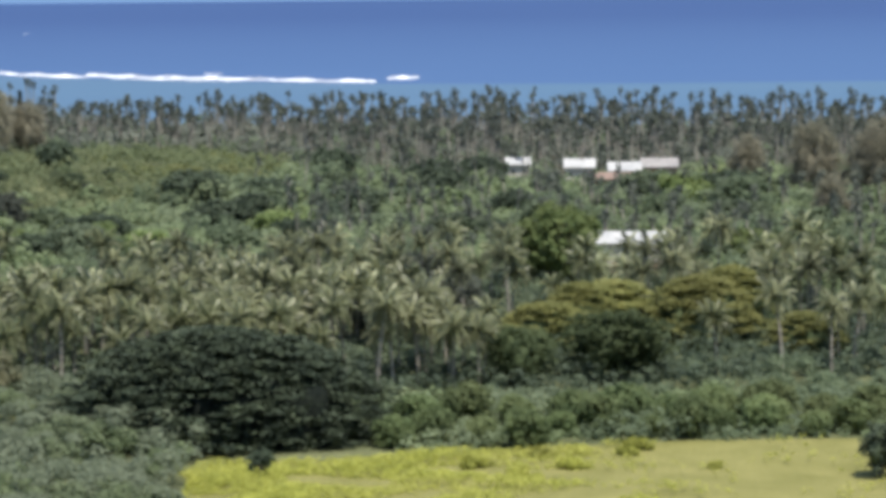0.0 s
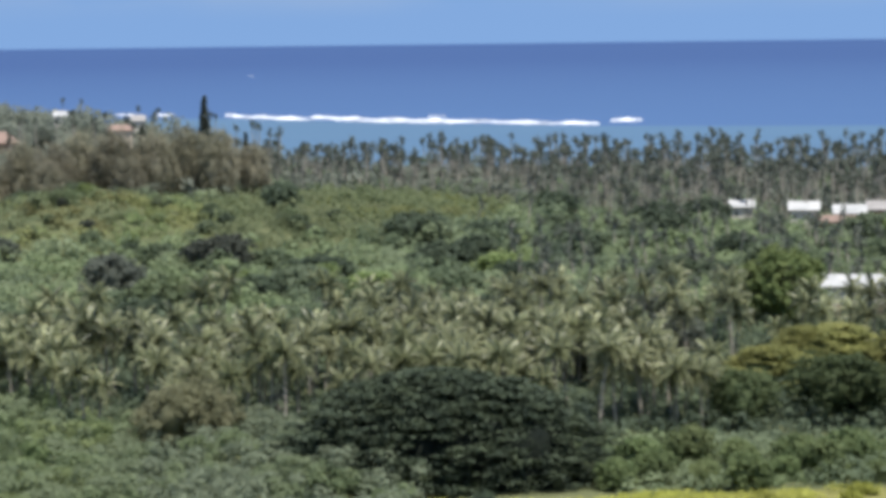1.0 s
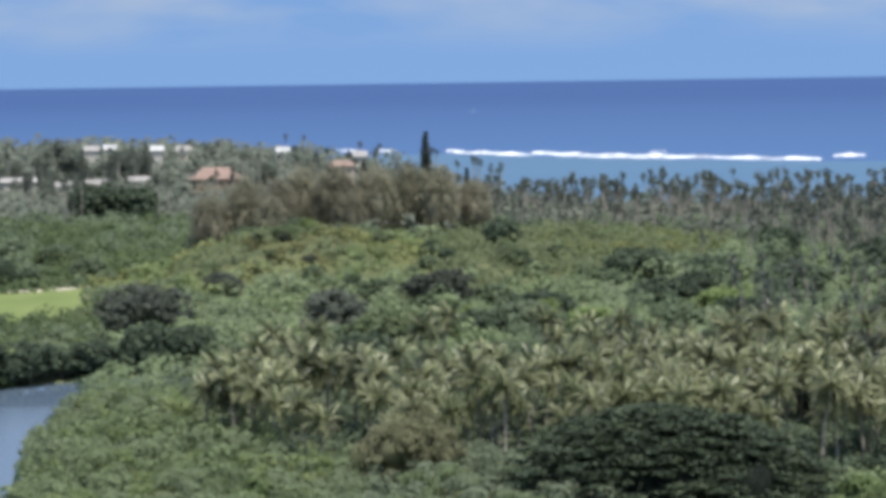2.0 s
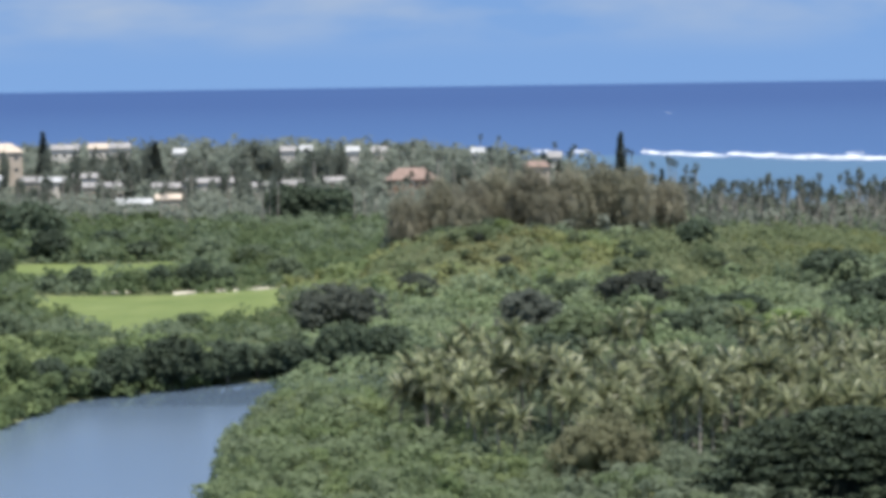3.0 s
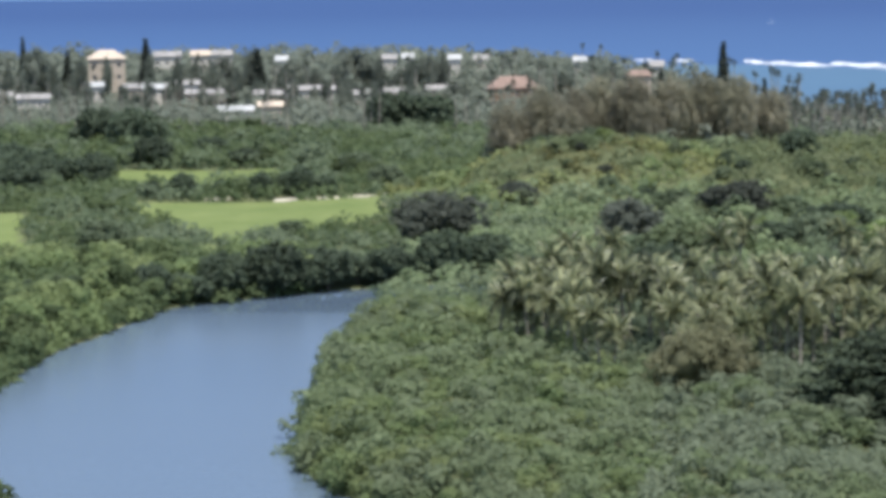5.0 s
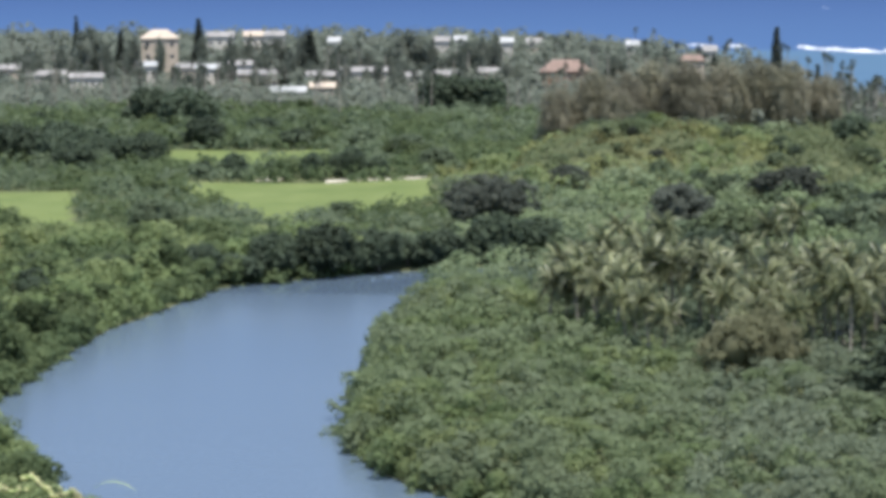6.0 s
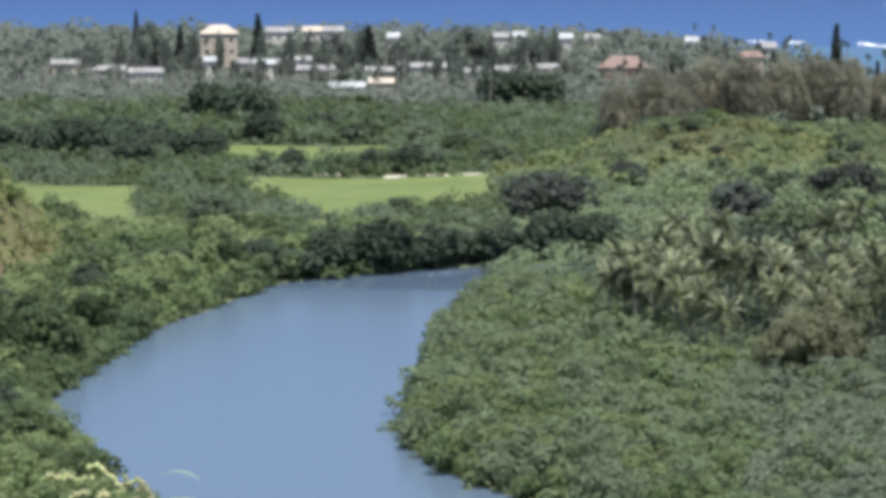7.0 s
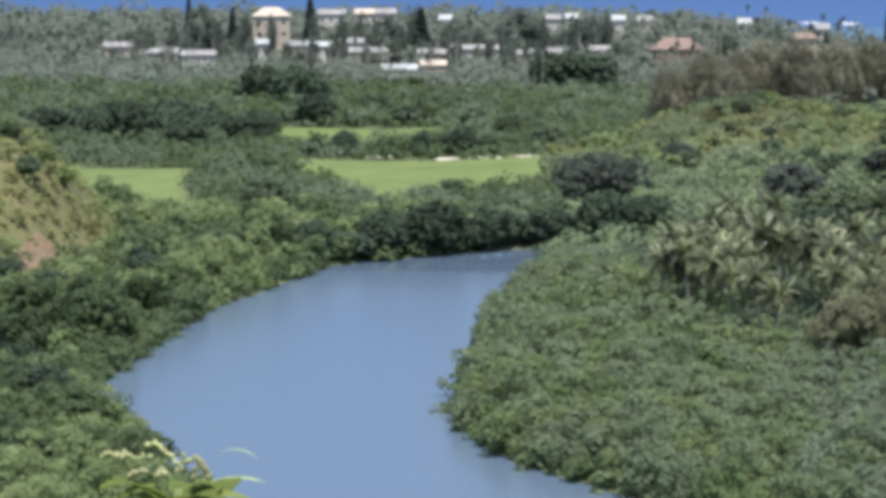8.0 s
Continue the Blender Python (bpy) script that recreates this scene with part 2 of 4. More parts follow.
M_PANE = base_material("window_glass", 0.1, 0.5)[0]
M_PANE.node_tree.nodes["Principled BSDF"].inputs["Base Color"].default_value = (0.03, 0.04, 0.05, 1)
M_SHRUB = leaf_material("shrub_leaf", (0.17, 0.22, 0.05), (0.34, 0.40, 0.12))
M_BLOSSOM = leaf_material("pale_blossom", (0.58, 0.57, 0.28), (0.84, 0.82, 0.55))
M_STALK = rough_material("green_stalk", (0.26, 0.34, 0.10), (0.42, 0.48, 0.22), 20, bump=0.1)


# ---- mesh helpers ----
def mesh_from(name, verts, faces, mats, smooth=False, index=None):
    """A mesh from arrays: verts (n, 3), faces (m, 4) or (m, 3)."""
    verts, faces = np.asarray(verts, dtype=np.float32), np.asarray(faces, dtype=np.int32)
    me = bpy.data.meshes.new(name)
    k = faces.shape[1]
    me.vertices.add(len(verts))
    me.vertices.foreach_set("co", verts.ravel())
    me.loops.add(faces.size)
    me.loops.foreach_set("vertex_index", faces.ravel())
    me.polygons.add(len(faces))
    me.polygons.foreach_set("loop_start", np.arange(0, faces.size, k, dtype=np.int32))
    me.polygons.foreach_set("loop_total", np.full(len(faces), k, dtype=np.int32))
    for mat in (mats if isinstance(mats, (list, tuple)) else [mats]):
        me.materials.append(mat)
    if index is not None:
        me.polygons.foreach_set("material_index", np.asarray(index, dtype=np.int32))
    if smooth:
        me.polygons.foreach_set("use_smooth", np.ones(len(faces), dtype=bool))
    me.update(calc_edges=True)
    me.validate()
    return me


def part_mesh(name, me, parent, label=""):
    ob = new(name, me)
    ob.parent = parent
    if label:
        ob["label"] = label
    return ob


def part(name, bm, material, parent, label=""):
    me = bpy.data.meshes.new(name)
    bm.to_mesh(me)
    bm.free()
    me.materials.append(material)
    return part_mesh(name, me, parent, label)


def join(*pairs):
    """Joins (verts, quads) arrays."""
    vs, fs, k = [], [], 0
    for v, f in pairs:
        vs.append(v)
        fs.append(f + k)
        k += len(v)
    return np.concatenate(vs), np.concatenate(fs)


def unit(a):
    return a / np.maximum(np.linalg.norm(a, axis=1, keepdims=True), 1e-6)


def leaves(rng, at, normal, size, spread=0.38, slim=0.62, tri=False):
    """A bent four-cornered leaf spray at each place, facing about along its normal."""
    n = len(at)
    nn = unit(normal + rng.normal(0, spread, (n, 3)))
    side = unit(np.cross(nn, rng.normal(0, 1, (n, 3))))
    along = np.cross(nn, side)
    s = (np.broadcast_to(size, (n,)) * rng.uniform(0.6, 1.4, n))[:, None]
    tip, tail = at + along * s * 0.6 - nn * s * 0.18, at - along * s * 0.5 - nn * s * 0.1
    if tri:
        v = np.stack([at + side * s * 0.5, tip, at - side * s * 0.5 - along * s * 0.25], 1).reshape(-1, 3)
        return v, np.arange(3 * n).reshape(n, 3)
    v = np.stack([tail, at + side * s * slim * 0.6, tip, at - side * s * slim * 0.6], 1).reshape(-1, 3)
    f = np.arange(4 * n).reshape(n, 4)
    return v, f


def clumps(rng, centre, radius, per, size, flat=0.75, tri=False, spread=0.38):
    """Leaf clumps: `per` sprays on the upper part of a ball round each centre."""
    n = len(centre)
    d = unit(rng.normal(0, 1, (n * per, 3)) + np.array([0, -0.15, 0.55]))
    c, r = np.repeat(centre, per, 0), np.repeat(np.broadcast_to(radius, (n,)), per)[:, None]
    at = c + d * r * rng.uniform(0.6, 1.12, (n * per, 1)) * np.array([1, 1, flat])
    return leaves(rng, at, d + np.array([0, 0, 0.35]), np.repeat(np.broadcast_to(size, (n,)), per), spread, tri=tri)


def ball(rng, centre, rad, rings=6, seg=9, rough=0.12):
    """A closed uneven ball, rad = (rx, ry, rz), as quads (pinched at the poles)."""
    th = np.linspace(0.02, math.pi - 0.02, rings + 1)
    ph = np.linspace(0, 2 * math.pi, seg, endpoint=False)
    v = np.array([[math.sin(a) * math.cos(b), math.sin(a) * math.sin(b), math.cos(a)] for a in th for b in ph])
    v = v * (1 + rng.normal(0, rough, (len(v), 1))) * np.array(rad) + np.array(centre)
    f = np.array([[i * seg + j, (i + 1) * seg + j, (i + 1) * seg + (j + 1) % seg, i * seg + (j + 1) % seg]
                  for i in range(rings) for j in range(seg)])
    return v, f


def tube(points, radii, seg=6):
    """A tapered bent tube through points."""
    points = np.asarray(points, float)
    v, f = [], []
    for i, p in enumerate(points):
        d = points[min(i + 1, len(points) - 1)] - points[max(i - 1, 0)]
        d = d / np.linalg.norm(d)
        a = np.cross(d, (0.3, 1, 0.2))
        a /= np.linalg.norm(a)
        b = np.cross(d, a)
        for j in range(seg):
            w = 2 * math.pi * j / seg
            v.append(p + (a * math.cos(w) + b * math.sin(w)) * radii[i])
        if i:
            for j in range(seg):
                f.append([(i - 1) * seg + j, (i - 1) * seg + (j + 1) % seg, i * seg + (j + 1) % seg, i * seg + j])
    return np.array(v), np.array(f)


# ---- the lie of the land ----
# water's edge of the river, round the bend
RIVER = np.array([(-100.5, 364), (-102, 408), (-102, 449), (-99, 471), (-95, 506), (-90, 513), (-83, 520), (-75, 530),
                  (-64, 537), (-50, 545), (-40, 546), (-38, 532), (-46, 524), (-57, 505), (-57, 424), (-53, 391),
                  (-53, 373), (-52, 358), (-49, 342), (-44, 329), (-39, 321), (-33, 313), (-26, 304), (-14, 292),
                  (20, 272), (10, 245), (-30, 238), (-60, 262), (-68, 282), (-74, 298), (-82, 320), (-93.5, 342)], float)
MEADOW = np.array([(19, 300), (22, 311), (20.5, 321), (23.5, 331), (22.5, 337), (27, 343), (36, 345), (62, 348), (93, 347), (150, 351), (170, 300), (120, 262), (40, 262)], float)
PASTURE = np.array([(-150, 715), (-104, 612), (-92, 634), (-76, 660), (-80, 722), (-107, 716)], float)
PASTURE_FAR = np.array([(-178, 820), (-148, 748), (-114, 776), (-122, 826)], float)
PASTURE_SIDE = np.array([(-208, 690), (-163, 682), (-146, 612), (-137, 584), (-158, 588), (-180, 640)], float)


def inside(poly, x, y):
    x, y = np.asarray(x, float), np.asarray(y, float)
    r = np.zeros(x.shape, bool)
    for (x0, y0), (x1, y1) in zip(poly, np.roll(poly, -1, 0)):
        c = (y0 > y) != (y1 > y)
        r ^= c & (x < (x1 - x0) * (y - y0) / (y1 - y0 + 1e-9) + x0)
    return r


def edge_distance(poly, x, y):
    """Distance to the outline, negative inside."""
    x, y = np.asarray(x, float), np.asarray(y, float)
    d = np.full(x.shape, 1e9)
    for (x0, y0), (x1, y1) in zip(poly, np.roll(poly, -1, 0)):
        ex, ey = x1 - x0, y1 - y0
        s = np.clip(((x - x0) * ex + (y - y0) * ey) / (ex * ex + ey * ey), 0, 1)
        d = np.minimum(d, np.hypot(x - x0 - s * ex, y - y0 - s * ey))
    return np.where(inside(poly, x, y), -d, d)


def coast(x):
    """How far out the shore lies."""
    return np.interp(x, [-600, -300, -200, -120, -60, 0, 40, 120, 300, 700], [1780, 1750, 1710, 1640, 1500, 1270, 1110, 1030, 985, 960])


def bump2(x, y, cx, cy, rx, ry, h):
    return h * np.exp(-((x - cx) / rx) ** 2 - ((y - cy) / ry) ** 2)


def wavy(x, y, k=1.0):
    """Smooth unevenness between about -1 and 1."""
    return (np.sin(x * 0.11 * k + 1.3 * np.sin(y * 0.07 * k)) + np.sin(y * 0.13 * k + 1.7 * np.sin(x * 0.05 * k + 2))) / 2


def ground_z(x, y):
    x, y = np.asarray(x, float), np.asarray(y, float)
    z = 1.6 + 0.35 * wavy(x, y)
    z = z + bump2(x, y, -34, 705, 30, 42, 11.5) + bump2(x, y, 25, 700, 60, 45, 5.5) + bump2(x, y, -10, 770, 60, 40, 5) + bump2(x, y, 45, 775, 50, 75, 6.5)
    z = z + 22 * np.exp(-((y - 505) / 32) ** 2) / (1 + np.exp(np.clip((x + 143) / 2.8, -40, 40)))
    # the lookout's slope
    near = np.interp(y, [-400, 5.5, 12, 60, 150, 225], [58.4, 58.4, 54, 30, 9, 1.6])
    z = np.where(y < 225, near + 0.3 * wavy(x, y, 3) * (y > 12), z)
    r = edge_distance(RIVER, x, y)
    z = np.where(r < 6, np.where(r < 0, np.maximum(-2.5, r * 0.5), np.minimum(z, 0.05 + r * 0.22)), z)
    s = y - coast(x)
    z = np.where(s > -25, np.minimum(z, np.maximum(-4.0, -s * 0.07)), z)
    return z


def stops(*runs):
    out = []
    for a, b, step in runs:
        out += list(np.arange(a, b, step))
    return np.array(out + [runs[-1][1]])


gx = stops((-5000, -700, 430), (-700, -220, 12), (-220, 180, 3), (180, 700, 12), (700, 5000, 430))
gy = stops((-600, -20, 40), (-20, 20, 2), (20, 240, 6), (240, 570, 3), (570, 900, 6), (900, 1820, 14), (1820, 4990, 300))
XX, YY = np.meshgrid(gx, gy)
GV = np.stack([XX, YY, ground_z(XX, YY)], -1).reshape(-1, 3)
idx = np.arange(len(GV)).reshape(XX.shape)
GF = np.stack([idx[:-1, :-1], idx[:-1, 1:], idx[1:, 1:], idx[1:, :-1]], -1).reshape(-1, 4)
mid = GV[GF].mean(1)
sand = (mid[:, 1] - coast(mid[:, 0]) > -24)
earth = (np.hypot((mid[:, 0] + 139) / 3.6, (mid[:, 1] - 478) / 10) < 1)
kind = np.where(inside(MEADOW, mid[:, 0], mid[:, 1]), 1, 0)
for poly in (PASTURE, PASTURE_FAR, PASTURE_SIDE):
    kind = np.where(inside(poly, mid[:, 0], mid[:, 1]), 2, kind)
kind = np.where(np.hypot((mid[:, 0] + 164) / 30, (mid[:, 1] - 503) / 40) < 1, 5, kind)
kind = np.where(sand, 3, np.where(earth, 4, kind))
ground = new("ground", mesh_from("ground", GV, GF, [M_GROUND, M_FIELD, M_LAWN, M_SAND, M_EARTH, M_DRYGROUND], True, kind))
tagged(ground, "green lowland with meadows, low hills and a sandy shore", "ground", kind="structure")


def sheet(name, xs, ys, z, mat, mask=None):
    X, Y = np.meshgrid(xs, ys)
    V = np.stack([X, Y, np.full(X.shape, z)], -1).reshape(-1, 3)
    i = np.arange(len(V)).reshape(X.shape)
    F = np.stack([i[:-1, :-1], i[:-1, 1:], i[1:, 1:], i[1:, :-1]], -1).reshape(-1, 4)
    return new(name, mesh_from(name, V, F, mat, True))


river = sheet("river_water", np.linspace(-130, 40, 18), np.linspace(225, 575, 30), 0.0, M_RIVER)
tagged(river, "calm slate-blue river mirroring the sky, curving between green banks", "river", kind="structure")
ocean = sheet("ocean_water", np.linspace(-2500, 2500, 20), np.array([930, 1200, 1560, 2000, 2600, 3400, 4200, 4900]), 0.0, M_SEA)
tagged(ocean, "deep blue open ocean reaching the horizon", "ocean", kind="structure")


# ---- lagoon and surf over the reef ----
def ribbon(name, line, half, z, mat, rng, rough=0.5):
    """A band along a line of (x, y), uneven at both edges."""
    line = np.asarray(line, float)
    seg = np.concatenate([[0], np.cumsum(np.hypot(*np.diff(line, axis=0).T))])
    s = np.arange(0, seg[-1], 2.5)
    x, y = np.interp(s, seg, line[:, 0]), np.interp(s, seg, line[:, 1])
    w = 0.75 * half * (1 + rough * (np.sin(s * 0.13) * 0.4 + np.sin(s * 0.37 + 1) * 0.3 + rng.normal(0, 0.25, len(s))))
    w = np.maximum(0.5, w) * np.clip(np.minimum(s, seg[-1] - s) / 26, 0.06, 1)
    rows_, cross = [], [(-1, 0.05), (-0.5, 0.35), (-0.1, 1.0), (0.15, 0.9), (0.5, 0.25), (1, 0.03)]
    for k, h in cross:
        hz = z * h * (1 + 0.35 * np.sin(s * 0.21 + k) + rng.normal(0, 0.15, len(s)))
        rows_.append(np.stack([x, y + k * w, np.maximum(0.04, hz)], -1))
    V = np.concatenate(rows_)
    n = len(s)
    i = np.arange(len(V)).reshape(len(cross), n)
    F = np.stack([i[:-1, :-1], i[:-1, 1:], i[1:, 1:], i[1:, :-1]], -1).reshape(-1, 4)
    return new(name, mesh_from(name, V, F, mat, True))


rng = np.random.default_rng(3)
lx = np.linspace(-30, 700, 60)
ly0, ly1 = coast(lx) - 8, np.interp(lx, [-30, 17, 58, 141, 198, 320, 700], [1660, 1655, 1606, 1526, 1478, 1440, 1380])
LV = np.concatenate([np.stack([lx, ly0, np.full(60, 0.03)], -1), np.stack([lx, (ly0 + ly1) / 2, np.full(60, 0.03)], -1), np.stack([lx, ly1, np.full(60, 0.03)], -1)])
li = np.arange(180).reshape(3, 60)
LF = np.stack([li[:-1, :-1], li[:-1, 1:], li[1:, 1:], li[1:, :-1]], -1).reshape(-1, 4)
lagoon = tagged(new("lagoon_water", mesh_from("lagoon_water", LV, LF, M_LAGOON, True)), "pale turquoise lagoon inside the reef", "lagoon", kind="structure")

SURF = [([(15, 1686), (38, 1650), (63, 1612)], 13, 1.1), ([(62, 1640), (78, 1622), (95, 1598), (118, 1576), (146, 1550), (175, 1522), (204, 1495)], 12, 1.1),
        ([(74, 1600), (95, 1575), (133, 1534)], 5, 0.3), ([(214, 1532), (233, 1545)], 10, 1.1),
        ([(-330, 1830), (-300, 1825)], 10, 1.2), ([(-160, 1765), (-140, 1762)], 12, 1.6), ([(-95, 1745), (-84, 1742)], 8, 0.8),
        ([(-48, 1725), (-36, 1720)], 9, 0.9), ([(-24, 1712), (-12, 1704)], 9, 0.9), ([(-235, 1790), (-222, 1787)], 10, 1.2)]
for line, half, z in SURF:
    tagged(ribbon("breaking_wave", line, half, z, M_FOAM, rng), "long white breaking wave on the reef", "wave", "waves on the reef")
for x, y, w in [(50, 2700, 0.6), (132, 1640, 2.0)]:
    tagged(ribbon("whitecap", [(x - w - 3, y), (x + w + 3, y + 1)], 2.2, 0.4, M_FOAM, rng), "small white crest on the blue sea", "wave", "whitecaps at sea")


# ---- trees: prototypes ----
def trunk_mesh(rng, height, spread, radius):
    base = [(0, 0, -0.6), (rng.normal(0, 0.15), rng.normal(0, 0.15), height * 0.3), (rng.normal(0, 0.3), rng.normal(0, 0.3), height * 0.6)]
    out = [tube(base, [radius * 1.3, radius, radius * 0.75], 7)]
    for k in range(6):
        a = k * 1.05 + rng.uniform(0, 0.6)
        d = np.array([math.cos(a), math.sin(a), 0]) * spread
        p0 = np.array(base[1]) * 0.5 + np.array(base[2]) * 0.5
        out.append(tube([p0, p0 + d * 0.35 + [0, 0, height * 0.14], p0 + d * 0.75 + [0, 0, height * 0.22]], [radius * 0.55, radius * 0.35, radius * 0.12], 5))
    return join(*out)


def crown_arrays(rng, rx, ry, z0, z1, n, per, cr, leaf, lobes=7, flat=0.75, heart=0.62):
    """An uneven crown between heights z0 and z1, of several lobes, each thick with leaf clumps."""
    cs, core = [], []
    h = z1 - z0
    for k in range(lobes):
        a = 2.4 * k + rng.uniform(-0.3, 0.3)
        q = math.sqrt((k + 0.3) / lobes) * 0.62
        c = np.array([math.cos(a) * rx * q, math.sin(a) * ry * q, z0 + h * (0.62 - 0.25 * q + rng.uniform(-0.08, 0.08))])
        rad = np.array([rx * 0.46, ry * 0.46, h * 0.40]) * rng.uniform(0.85, 1.15)
        core.append(ball(rng, c, rad * heart, 5, 8))
        m = n // lobes
        d = unit(rng.normal(0, 1, (m, 3)) + np.array([0, 0, 0.25]))
        cs.append(c + d * rad * rng.uniform(0.8, 1.08, (m, 1)))
    cs = np.concatenate(cs)
    cv, cf = join(*core)
    cf = np.concatenate([cf[:, [0, 1, 2]], cf[:, [0, 2, 3]]])
    return join(clumps(rng, cs, cr * rng.uniform(0.7, 1.3, len(cs)), per, leaf * 1.1, flat, True, 0.3), (cv, cf))


def tree(name, seed, height, rx, ry, z0, n, per, cr, leaf, mat, label, category="tree", lobes=7, group="", trunk=0.3, flat=0.75, heart=0.62):
    r = np.random.default_rng(seed)
    ob = new(name)
    v, f = trunk_mesh(r, max(height * 0.8, 1.0), min(rx, ry) * 0.8, trunk)
    part_mesh("trunk", mesh_from("trunk", v, f, M_BARK, True), ob)
    v, f = crown_arrays(r, rx, ry, z0, height, n, per, cr, leaf, lobes, flat, heart)
    part_mesh("crown", mesh_from("crown", v, f, mat), ob)
    return tagged(ob, label, category, group)


def tiered_crown(rng, rx, ry, z0, z1, pads, per, pad, leaf):
    """Flat leafy shelves set one above another round a closed dome that stands for the crown's inner shade."""
    h = z1 - z0
    a, q = rng.uniform(0, 2 * math.pi, pads), rng.uniform(0.0, 1.0, pads) ** 0.85
    up = q * math.pi / 2
    rr = np.cos(up) * rng.uniform(0.82, 1.04, pads) * (1 + 0.10 * np.sin(3 * a + 1) + 0.06 * np.sin(7 * a))
    c = np.stack([np.cos(a) * rx * rr, np.sin(a) * ry * rr, z0 + h * (np.sin(up) * rng.uniform(0.90, 1.05, pads))], -1)
    size = pad * rng.uniform(0.55, 1.35, pads)
    ang, rad = rng.uniform(0, 2 * math.pi, (pads, per)), np.sqrt(rng.random((pads, per)))
    sag = -0.22 * rad ** 2 * size[:, None] + rng.normal(0, 0.10, (pads, per))
    at = np.stack([c[:, :1] + np.cos(ang) * rad * size[:, None] * 1.25, c[:, 1:2] + np.sin(ang) * rad * size[:, None], c[:, 2:] + sag], -1).reshape(-1, 3)
    lv = leaves(rng, at, np.tile([0.0, 0.0, 1.0], (len(at), 1)), leaf, 0.35, tri=True)
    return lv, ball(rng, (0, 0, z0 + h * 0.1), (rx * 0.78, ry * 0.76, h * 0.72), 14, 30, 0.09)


def tiered_tree(name, seed, height, rx, ry, z0, pads, per, pad, leaf, mat, inner, label, trunk=0.5):
    r = np.random.default_rng(seed)
    ob = new(name)
    part_mesh("trunk", mesh_from("trunk", *trunk_mesh(r, height * 0.8, min(rx, ry) * 0.8, trunk), M_BARK, True), ob)
    crown, shade_dome = tiered_crown(r, rx, ry, z0, height, pads, per, pad, leaf)
    part_mesh("crown", mesh_from("crown", *crown, mat), ob)
    part_mesh("inner_crown", mesh_from("inner_crown", *shade_dome, inner, True), ob, "closed dome filling the crown, coloured for its inner shade")
    return tagged(ob, label, "tree")


def plant(ob, spots, turn=True, seed=1):
    """Sets a prototype at the first spot and copies of it at the others: (x, y, scale)."""
    r = random.Random(seed)
    for k, (x, y, s) in enumerate(spots):
        z = float(ground_z(x, y)) - 0.05
        q = s if isinstance(s, tuple) else (s, s, s)
        m = Matrix.LocRotScale((x, y, z), Euler((0, 0, r.uniform(0, 6.28) if turn else 0)), q)
        if k == 0:
            first = (ob, m)
        else:
            copy_thing(ob, m)
    if spots:
        ob.matrix_basis = first[1]


def frond_arrays(rng, length, droop, leaflets=12, width=0.72):
    """One feather frond: a bent midrib with hanging leaflets, growing along +x."""
    n = 2 * leaflets + 1
    s = np.linspace(0, 1, n)
    x = length * (s - 0.18 * droop * s ** 3)
    z = length * (0.55 * s * (1 - 0.3 * droop) - 0.75 * droop * s ** 2.1)
    v = [(a, 0, b) for a, b in zip(x, z)]
    f = []
    step = length / leaflets
    for i in range(leaflets):
        w = width * math.sin(math.pi * (0.12 + 0.8 * s[2 * i + 1])) ** 0.7 * rng.uniform(0.8, 1.15)
        for sg in (-1, 1):
            tip = np.array([x[2 * i + 1] + step * 0.7, sg * w * 0.85, z[2 * i + 1] - w * 0.42])
            v += [tuple(tip + [0.09, 0, 0]), tuple(tip - [0.12, 0, 0])]
            f.append([2 * i, 2 * i + 2, len(v) - 2, len(v) - 1])
    return np.array(v), np.array(f)


FROND_MESHES = []
for k, dr in enumerate((0.6, 0.85, 1.1, 1.35, 1.6)):
    FROND_MESHES.append(mesh_from("frond", *frond_arrays(np.random.default_rng(40 + k), 3.9 - 0.15 * k, dr), M_PALM))


def palm_parts(seed, height):
    r = np.random.default_rng(seed)
    lean = r.normal(0, 0.8, 2)
    pts = [(lean[0] * k ** 2, lean[1] * k ** 2, -0.5 + (height + 0.5) * k) for k in np.linspace(0, 1, 7)]
    return r, pts, tube(pts, np.linspace(0.24, 0.13, 7), 7)


def palm(seed, height, whole):
    """A coconut palm: trunk, nut cluster and fronds; whole: fronds as pieces of their own."""
    r, pts, tr = palm_parts(seed, height)
    ob = new("coconut_palm")
    part_mesh("trunk", mesh_from("trunk", *tr, M_PALMBARK, True), ob)
    top = np.array(pts[-1])
    part_mesh("crown_heart", mesh_from("crown_heart", *ball(r, top + [0, 0, -0.15], (0.34, 0.34, 0.5), 5, 7, 0.1), M_RUST, True), ob, "brown fibrous heart of the crown")
    arrays = []
    for k in range(22):
        a, tier = k * 2.39996 + r.uniform(-0.3, 0.3), k / 22
        me = FROND_MESHES[min(4, int(tier * 5))]
        pitch = 0.9 - 1.15 * tier + r.uniform(-0.12, 0.12)
        m = Matrix.Translation(top) @ Euler((0, -pitch, a)).to_matrix().to_4x4() @ Euler((r.uniform(-0.5, 0.5), 0, 0)).to_matrix().to_4x4()
        m = m @ Matrix.Diagonal((*[r.uniform(0.85, 1.1)] * 3, 1))
        if whole:
            fr = part_mesh("frond", me, ob)
            fr.matrix_basis = m
        else:
            co = np.empty(len(me.vertices) * 3, np.float32)
            me.vertices.foreach_get("co", co)
            fi = np.empty(len(me.loops), np.int32)
            me.loops.foreach_get("vertex_index", fi)
            mm = np.array(m)
            arrays.append((co.reshape(-1, 3) @ mm[:3, :3].T + mm[:3, 3], fi.reshape(-1, 4)))
    if not whole:
        part_mesh("crown", mesh_from("crown", *join(*arrays), M_PALM), ob)
    return ob


